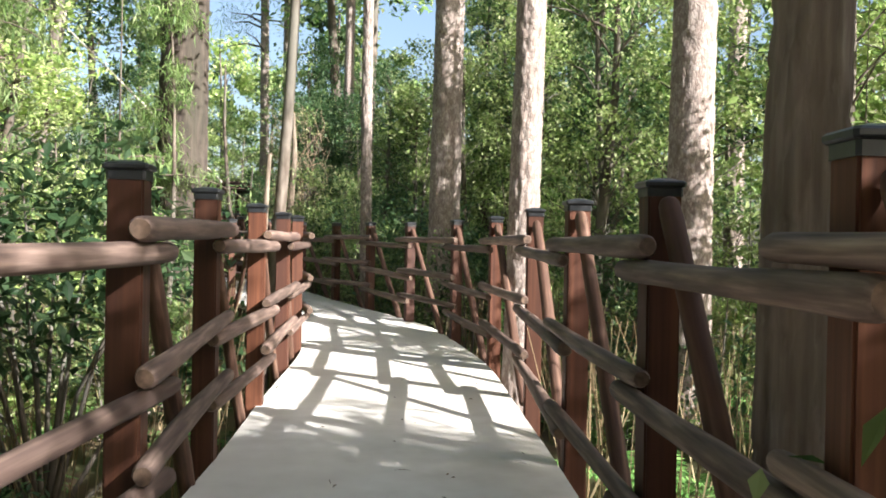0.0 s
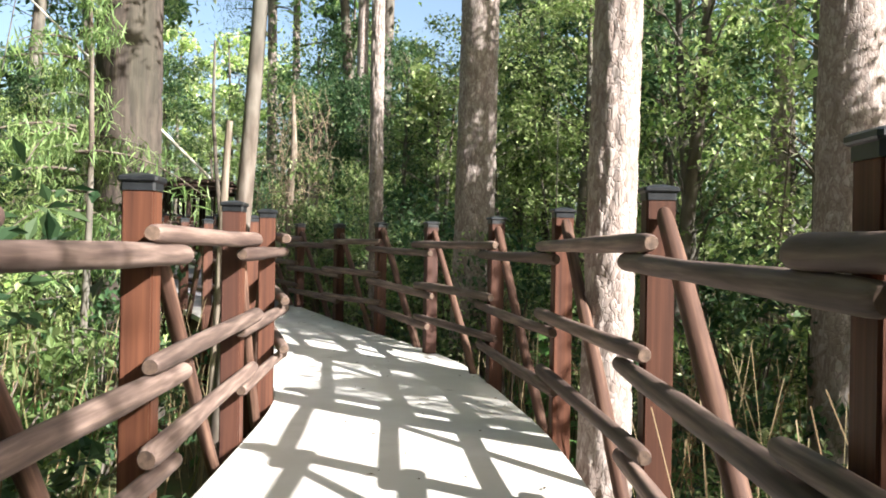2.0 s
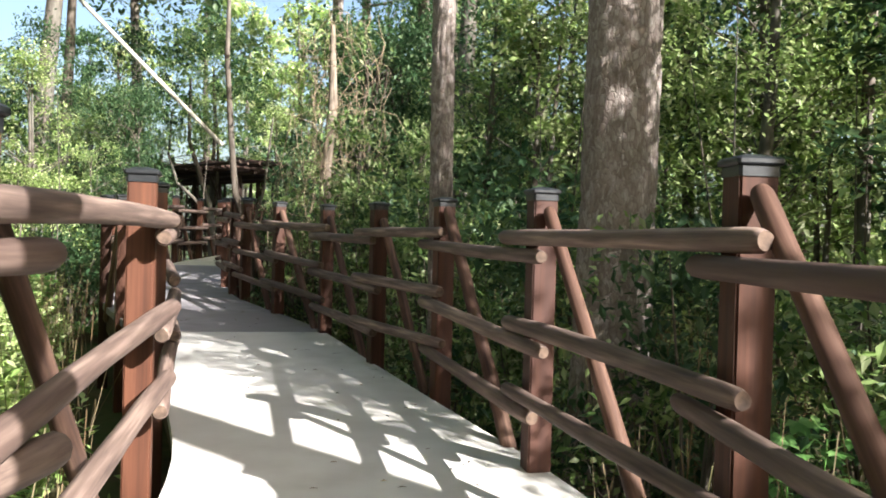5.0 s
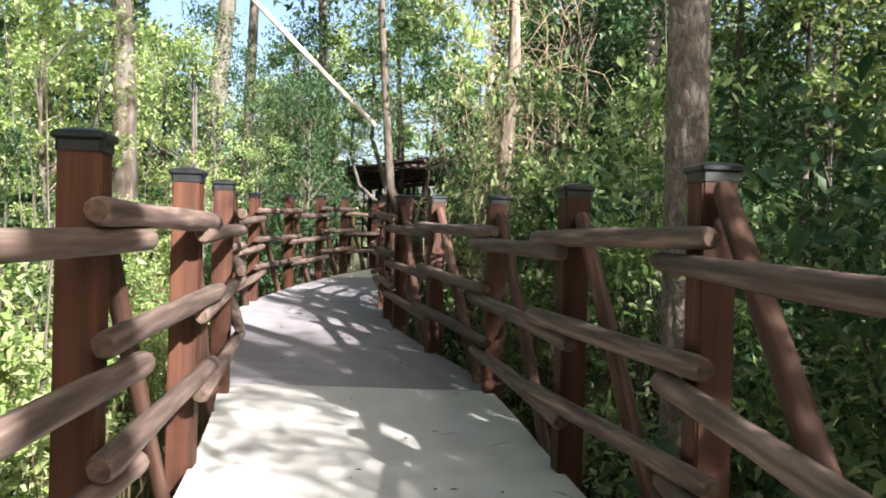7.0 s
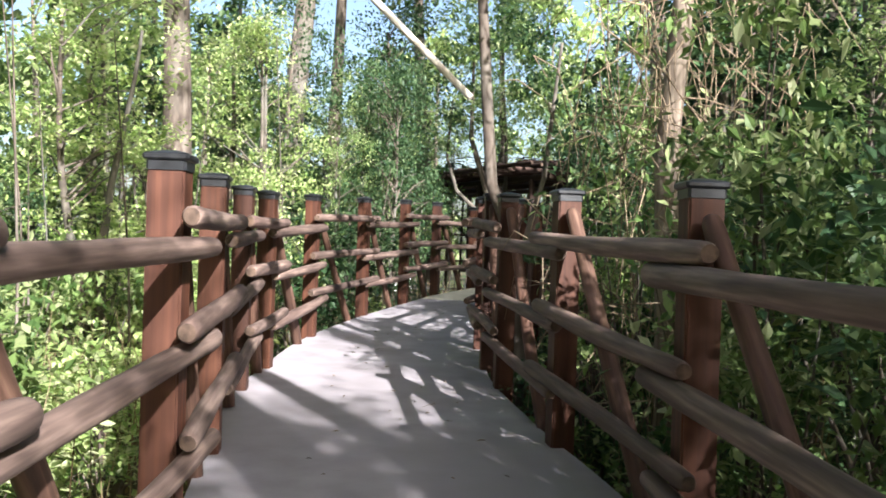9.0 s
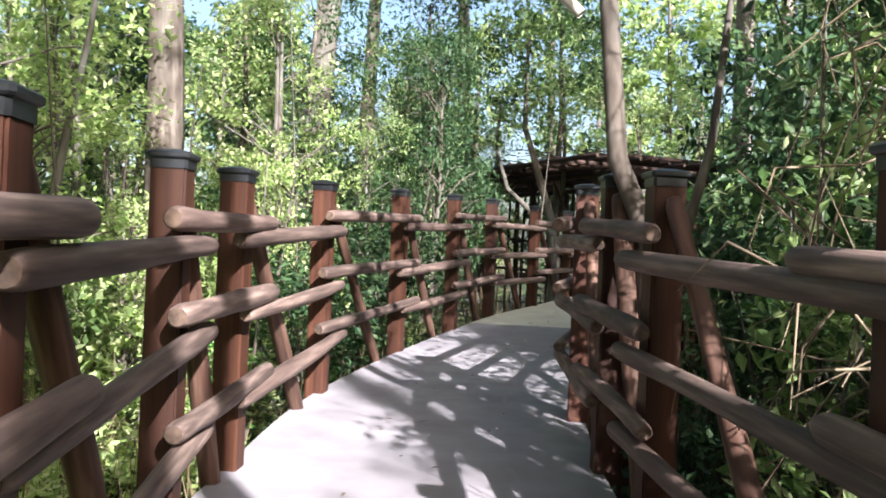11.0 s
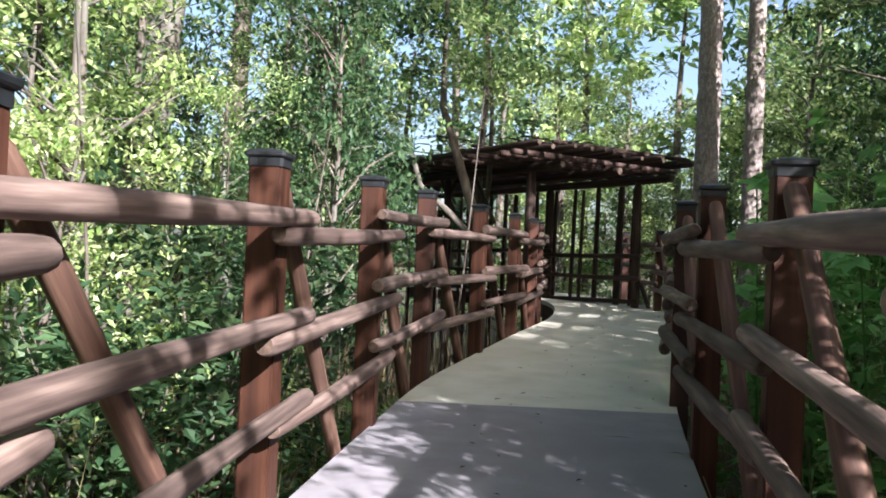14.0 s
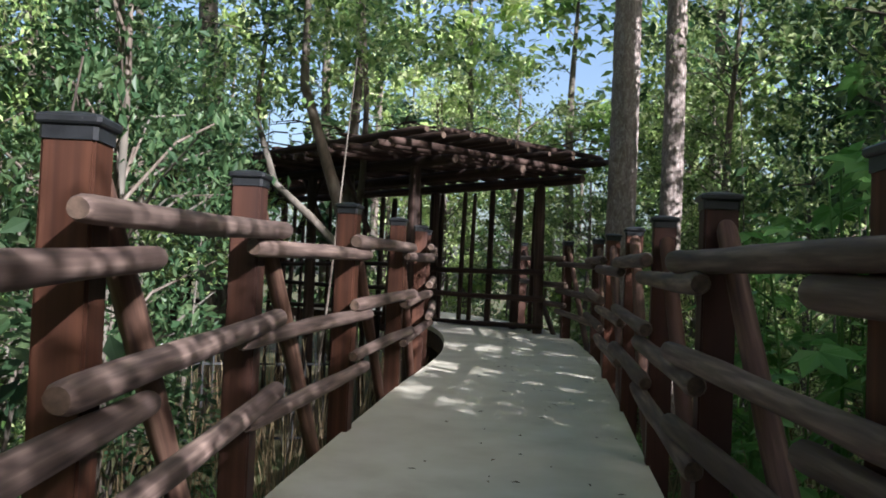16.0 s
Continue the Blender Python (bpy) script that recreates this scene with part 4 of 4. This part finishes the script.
tagged(link_mesh("crown", quads("crown", *leaves(rng, p, 0.12), M_LEAF), M_LEAF, twin), kind="stuff")
twin.matrix_basis = Matrix.Translation((-1.75, 9.55, 0))

# dead bleached pole leaning in a slim crooked tree
tagged(new("leaning_dead_pole", tubes("leaning_dead_pole", [([(-4.88, 19.32, 2.4), (-5.78, 19.1, 3.3), (-7.06, 18.78, 4.6), (-8.0, 18.55, 5.55)], [0.026, 0.03, 0.026, 0.016])], M_POLE, 9)),
       "bleached bare dead pole leaning in a tree", "dead wood")
crook = tagged(new("crooked_tree"), "slim crooked grey tree that holds a dead pole", "tree")
link_mesh("trunk", tubes("trunk", [([(0, 0, -0.8), (0.02, 0, 0.6), (-0.05, 0.02, 1.3), (-0.24, 0.0, 1.75), (-0.33, 0.05, 2.5), (-0.4, 0.0, 3.6), (-0.42, 0.1, 5.0)], [0.055, 0.05, 0.048, 0.045, 0.042, 0.035, 0.02])], M_BARK, 12), M_BARK, crook)
link_mesh("limb", tubes("limb", [([(0, 0, 1.2), (0.13, 0.1, 1.8), (0.2, 0.2, 2.8)], [0.025, 0.02, 0.012])], M_BARK, 8), M_BARK, crook)
rk = np.random.default_rng(77)
c, p = clumped(rk, 900, 24, 0.24, 3.2, 5.3, lambda h: 0.9 - 0.2 * h)
p[:, 0] += 0.75
link_mesh("crown", quads("crown", *leaves(rk, p, 0.1), M_LEAF), M_LEAF, crook)
crook.matrix_basis = Matrix.Translation((-4.44, 19.3, 0))

# bleached snag wrapped in dry vines behind the right railing
snag = tagged(new("vine_snag"), "bleached dead trunk wrapped in dry brown vines", "dead tree")
link_mesh("trunk", tubes("trunk", [([(0, 0, 0), (0.03, 0, 1.2), (-0.03, 0.02, 2.6), (0.04, 0.05, 3.6), (0.0, 0.1, 4.6)], [0.09, 0.08, 0.07, 0.06, 0.03])], M_SNAG, 12), M_SNAG, snag)
rv = np.random.default_rng(17)
runs = []
for i in range(300):
    a, z, L = rv.uniform(0, 6.28), rv.uniform(1.0, 4.6), rv.uniform(0.35, 1.0)
    r = rv.uniform(0.08, 0.75) * (1.15 - 0.16 * abs(z - 2.6))
    q = np.array([r * math.cos(a), r * math.sin(a), z])
    d = rv.normal(0, 1, 3) * ((1, 1, 0.5) if i % 3 == 0 else (0.3, 0.3, 1.2))
    d = d / np.linalg.norm(d) * L * 0.5
    e1, e2 = rv.normal(0, 0.09, 3), rv.normal(0, 0.09, 3)
    runs.append(([q - d - (0, 0, 0.15), q - 0.4 * d + e1, q + 0.4 * d + e2, q + d - (0, 0, 0.2)], [0.002, 0.004, 0.004, 0.002]))
tagged(link_mesh("vine", tubes("vine", runs, M_VINE, 4), M_VINE, snag), kind="stuff")
snag.matrix_basis = Matrix.Translation((-3.2, 18.5, -0.75))

# feathery cypress foliage beside the left railing
for x, y, h in ((-3.0, 9.4, 4.6), (-3.4, 6.2, 4.0), (-3.6, 11.0, 3.6)):
    cyp = tagged(new("young_cypress"), "young cypress with drooping feathery light green needles", "tree")
    rc = np.random.default_rng(int(y * 10))
    k = np.linspace(0, 1, 8)
    link_mesh("trunk", tubes("trunk", [(np.stack([0.1 * np.sin(3 * k), 0.08 * k, k * h], 1), 0.04 - 0.032 * k)], M_BARK, 8), M_BARK, cyp)
    runs, ps, ds = [], [], []
    for i in range(34):
        a, z = rc.uniform(0, 6.28), rc.uniform(0.9, h * 0.97)
        L = rc.uniform(0.5, 1.25) * (1.15 - 0.6 * z / h)
        t3 = np.linspace(0, 1, 6)
        b = np.stack([L * t3 * math.cos(a), L * t3 * math.sin(a), z + 0.12 * t3 - 0.45 * L * t3**2], 1)
        runs.append((b, 0.012 - 0.009 * t3))
        u = rc.uniform(0.15, 1, 150)
        ps.append(np.stack([np.interp(u, t3, b[:, c]) for c in range(3)], 1) + rc.normal(0, 0.055, (150, 3)) - (0, 0, 0.05))
    tagged(link_mesh("limb", tubes("limb", runs, M_BARK, 5), M_BARK, cyp), kind="stuff")
    link_mesh("foliage", quads("foliage", *leaves(rc, np.concatenate(ps), 0.13, 0.1, 0.7), M_MOSS), M_MOSS, cyp)
    cyp.matrix_basis = Matrix.Translation((x, y, -0.7))

# shrubs below the left railing, full sun put into their pale leaf colour
spread([shrub(140 + i, 1.5, 0.85, 2000, 0.10, M_LEAF_LIME, "shrub with full sun put into its pale yellow-green leaves") for i in range(2)],
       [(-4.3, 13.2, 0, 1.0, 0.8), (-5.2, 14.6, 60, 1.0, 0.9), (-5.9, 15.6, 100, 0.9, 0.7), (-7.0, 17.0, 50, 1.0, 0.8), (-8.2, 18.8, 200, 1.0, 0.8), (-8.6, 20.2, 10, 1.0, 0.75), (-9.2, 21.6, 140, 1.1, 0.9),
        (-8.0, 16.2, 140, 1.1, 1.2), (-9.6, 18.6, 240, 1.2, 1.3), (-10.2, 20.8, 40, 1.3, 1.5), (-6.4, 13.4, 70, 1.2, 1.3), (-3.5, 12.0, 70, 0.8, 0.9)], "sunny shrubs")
spread([broad_tree(36, 3.9, 0.3, 1.2, 5200, 0.075, M_LEAF_LIME, 60, "bushy young tree with sunlight put into its pale leaves", 3)],
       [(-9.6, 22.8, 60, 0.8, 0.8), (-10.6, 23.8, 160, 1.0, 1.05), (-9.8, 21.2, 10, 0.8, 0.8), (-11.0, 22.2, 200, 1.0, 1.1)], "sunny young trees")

# bare upright stems in the undergrowth
runs = []
while len(runs) < 230:
    x, y = rv.uniform(-15, 9), rv.uniform(3, 40)
    if not 2.0 < off_path(x, y) < 7.5:
        continue
    z, h = ground_z(x, y), rv.uniform(1.6, 5.0)
    if h + z > lit_height(x, y) > 0:
        continue
    e = rv.normal(0, 0.07, 2) * h
    runs.append(([(x, y, z - 0.1), (x + e[0] * 0.4 + 0.05, y + e[1] * 0.4, z + h * 0.45), (x + e[0], y + e[1], z + h)], [0.016, 0.012, 0.005]))
tagged(new("bare_stems", tubes("bare_stems", runs, M_BARK, 5)), "thin bare brown stems in the undergrowth", "stems", kind="stuff")

# forked trees by the shelter
for x, y, turn, sz in ((-9.75, 31.2, 0, 1.0), (-10.6, 33.4, 120, 1.1)):
    fork = tagged(new("forked_tree"), "forked grey tree with bare leaning limbs", "tree")
    link_mesh("trunk", tubes("trunk", [([(0, 0, -0.9), (0.0, 0, 0.8), (-0.1, 0.05, 1.9), (-0.4, 0.1, 2.7), (-0.75, 0.1, 3.7), (-0.8, 0.2, 5.5)], [0.1, 0.09, 0.08, 0.07, 0.055, 0.03])], M_BARK, 10), M_BARK, fork)
    link_mesh("limb", tubes("limb", [([(-0.02, 0, 1.6), (-0.55, 0, 2.1), (-1.05, 0.05, 2.5), (-1.35, 0.1, 3.3), (-1.3, 0.2, 4.6)], [0.055, 0.05, 0.045, 0.035, 0.02])], M_BARK, 9), M_BARK, fork)
    c, p = clumped(rng, 4200, 46, 0.5, 3.4, 6.8, lambda h: 1.9 - 0.5 * h)
    p[:, 0] -= 0.8
    link_mesh("crown", quads("crown", *leaves(rng, p, 0.11), M_LEAF), M_LEAF, fork)
    fork.matrix_basis = Matrix.Translation((x, y, 0.1)) @ Matrix.Rotation(radians(turn), 4, "Z") @ Matrix.Diagonal((1, 1, sz, 1))

# ---- pole-roofed shelter at the far end ----
shelter = tagged(new("pole_shelter"), "open shelter of dark log posts under a layered pole roof", "shelter")
SA, SU, SW = Vector((-9.25, 32.0, 0)), Vector((0.58, 0.815, 0)), Vector((-0.815, 0.58, 0))
SZ = 0.57
rs = random.Random(8)
ROOF_LOGS = [log_mesh(50 + i, 0.05, M_ROOF) for i in range(4)]
SHELTER_POST = [log_mesh(60 + i, 0.075, M_ROOF) for i in range(2)]


def shelter_pole(name, a, b, thick, meshes=ROOF_LOGS):
    ob = link_mesh(name, rs.choice(meshes), M_ROOF, shelter)
    ob.matrix_basis = along(a, b, rs.uniform(0, 6), thick)


def sp(u, w, z):
    p = SA + SU * u + SW * w
    return Vector((p.x, p.y, SZ + z))


for w in (0.0, 2.3, 4.6, 6.9):
    for u in (0.0, 2.3):
        shelter_pole("post", sp(u, w, -1.6), sp(u + rs.uniform(-.05, .05), w, 2.35), rs.uniform(0.9, 1.15), SHELTER_POST)
for i in range(17):
    w = 0.3 + i * 0.41 + rs.uniform(-.1, .1)
    shelter_pole("stake", sp(2.42, w, -1.6), sp(2.42 + rs.uniform(-.12, .12), w + rs.uniform(-.1, .1), rs.uniform(2.3, 2.4)), rs.uniform(0.4, 0.85), SHELTER_POST)
for i in range(5):
    u = 0.35 + i * 0.42 + rs.uniform(-.08, .08)
    shelter_pole("stake", sp(u, 7.1, -1.6), sp(u + rs.uniform(-.1, .1), 7.1, rs.uniform(2.3, 2.4)), rs.uniform(0.4, 0.7), SHELTER_POST)
for i in range(7):
    w = 1.0 + i * 0.9 + rs.uniform(-.15, .15)
    shelter_pole("brace", sp(0.0, w, 1.55), sp(0.0, w + rs.choice((-.6, .6)), 2.36), rs.uniform(0.45, 0.6), SHELTER_POST)
for u in (0.0, 1.15, 2.3):
    shelter_pole("beam", sp(u, -0.7, 2.40), sp(u, 7.6, 2.40), 1.35)
for i in range(30):
    w = -0.65 + i * 0.28
    shelter_pole("rafter", sp(-0.75 - rs.uniform(0, 0.25), w, 2.50 + rs.uniform(-.01, .02)), sp(2.4 + rs.uniform(-0.15, 0.15), w + rs.uniform(-.08, .08), 2.50), rs.uniform(0.8, 1.15))
for i in range(12):
    u = -0.7 + i * 0.29
    shelter_pole("roof_pole", sp(u, -0.85 - rs.uniform(0, 0.3), 2.60 + rs.uniform(-.01, .03)), sp(u + rs.uniform(-.1, .1), 7.7 + rs.uniform(-.2, .3), 2.60), rs.uniform(0.7, 1.1))
for i in range(26):
    w = -0.7 + i * 0.32
    shelter_pole("roof_pole", sp(-0.5 + rs.uniform(-.3, .3), w, 2.70), sp(2.45 + rs.uniform(-.25, .25), w + rs.uniform(-.3, .3), 2.69 + rs.uniform(0, .05)), rs.uniform(0.5, 0.9))
for z in (0.35, 0.75, 1.15):
    for w in (1.15, 3.4, 5.7):
        shelter_pole("rail", sp(2.2, w - 1.3, z + rs.uniform(-.04, .04)), sp(2.2, w + 1.3, z + rs.uniform(-.04, .04)), 0.8)
    shelter_pole("rail", sp(-0.2, 7.0, z), sp(2.5, 7.0, z + 0.03), 0.8)
# loose brush on the roof
runs = []
for i in range(150):
    u, w, a = rs.uniform(-0.9, 2.6), rs.uniform(-0.9, 7.7), rs.uniform(0, 6.28)
    L = rs.uniform(0.3, 0.9)
    p = sp(u, w, 2.74 + rs.uniform(0, 0.08))
    runs.append(([tuple(p), (p.x + L * 0.5 * math.cos(a), p.y + L * 0.5 * math.sin(a), p.z + 0.04), (p.x + L * math.cos(a), p.y + L * math.sin(a), p.z - 0.02)], [0.012, 0.01, 0.004]))
tagged(link_mesh("brush", tubes("brush", runs, M_ROOF, 5), M_ROOF, shelter), kind="stuff")

# ---- picket fence seen beyond the left railing ----
fence = tagged(new("picket_fence"), "low white picket fence panel in the undergrowth", "fence")
for i in range(7):
    part("picket", box_bm(0.03, 0.018, 0.34, 0.003), M_WHITE, fence, m=Matrix.Translation((i * 0.085, 0, 0)))
for z in (0.08, 0.24):
    part("fence_rail", box_bm(0.6, 0.02, 0.03, 0.003), M_WHITE, fence, m=Matrix.Translation((0.255, 0.0195, z)))
fence.matrix_basis = Matrix.Translation((-12.7, 31.6, 0.22)) @ Matrix.Rotation(radians(30), 4, "Z")
iron = tagged(new("iron_fence"), "dark iron fence with thin upright bars", "fence")
bar = mesh_of("bar", box_bm(0.018, 0.018, 1.25, 0.002))
for i in range(46):
    link_mesh("bar", bar, M_IRON, iron, m=Matrix.Translation((i * 0.13, 0, 0)))
for z in (0.12, 1.08):
    part("fence_rail", box_bm(6.1, 0.024, 0.03, 0.003), M_IRON, iron, m=Matrix.Translation((2.95, 0.022, z)))
iron.matrix_basis = Matrix.Translation((-15.3, 29.6, -0.75)) @ Matrix.Rotation(radians(32), 4, "Z")

# ---- fallen leaves and twigs on the deck ----
rl = random.Random(3)
v, f = [], []
for i in range(260):
    y = rl.uniform(1, 33)
    x = rl.uniform(float(np.interp(y, EDGE_L[:, 1], EDGE_L[:, 0])) + 0.5, float(np.interp(y, EDGE_R[:, 1], EDGE_R[:, 0])) - 0.05)
    a, L, w = rl.uniform(0, 6.28), rl.uniform(0.01, 0.03), rl.uniform(0.004, 0.01)
    if i % 6 == 0:
        L, w = rl.uniform(0.04, 0.09), 0.0025
    z = deck_z(y) + 0.009
    c, s_ = math.cos(a), math.sin(a)
    b = len(v)
    v += [(x - c * L, y - s_ * L, z), (x - s_ * w, y + c * w, z + 0.006), (x + c * L, y + s_ * L, z + 0.002), (x + s_ * w, y - c * w, z + 0.004)]
    f.append((b, b + 1, b + 2, b + 3))
M_LITTER = leaf_mat("fallen_leaves", [(0.05, 0.035, 0.02), (0.12, 0.08, 0.04), (0.2, 0.13, 0.06)], translucent=0.1, rough=0.8)
tagged(new("leaf_litter", quads("leaf_litter", v, f, M_LITTER)), "small brown fallen leaves on the deck", "leaves", kind="stuff")
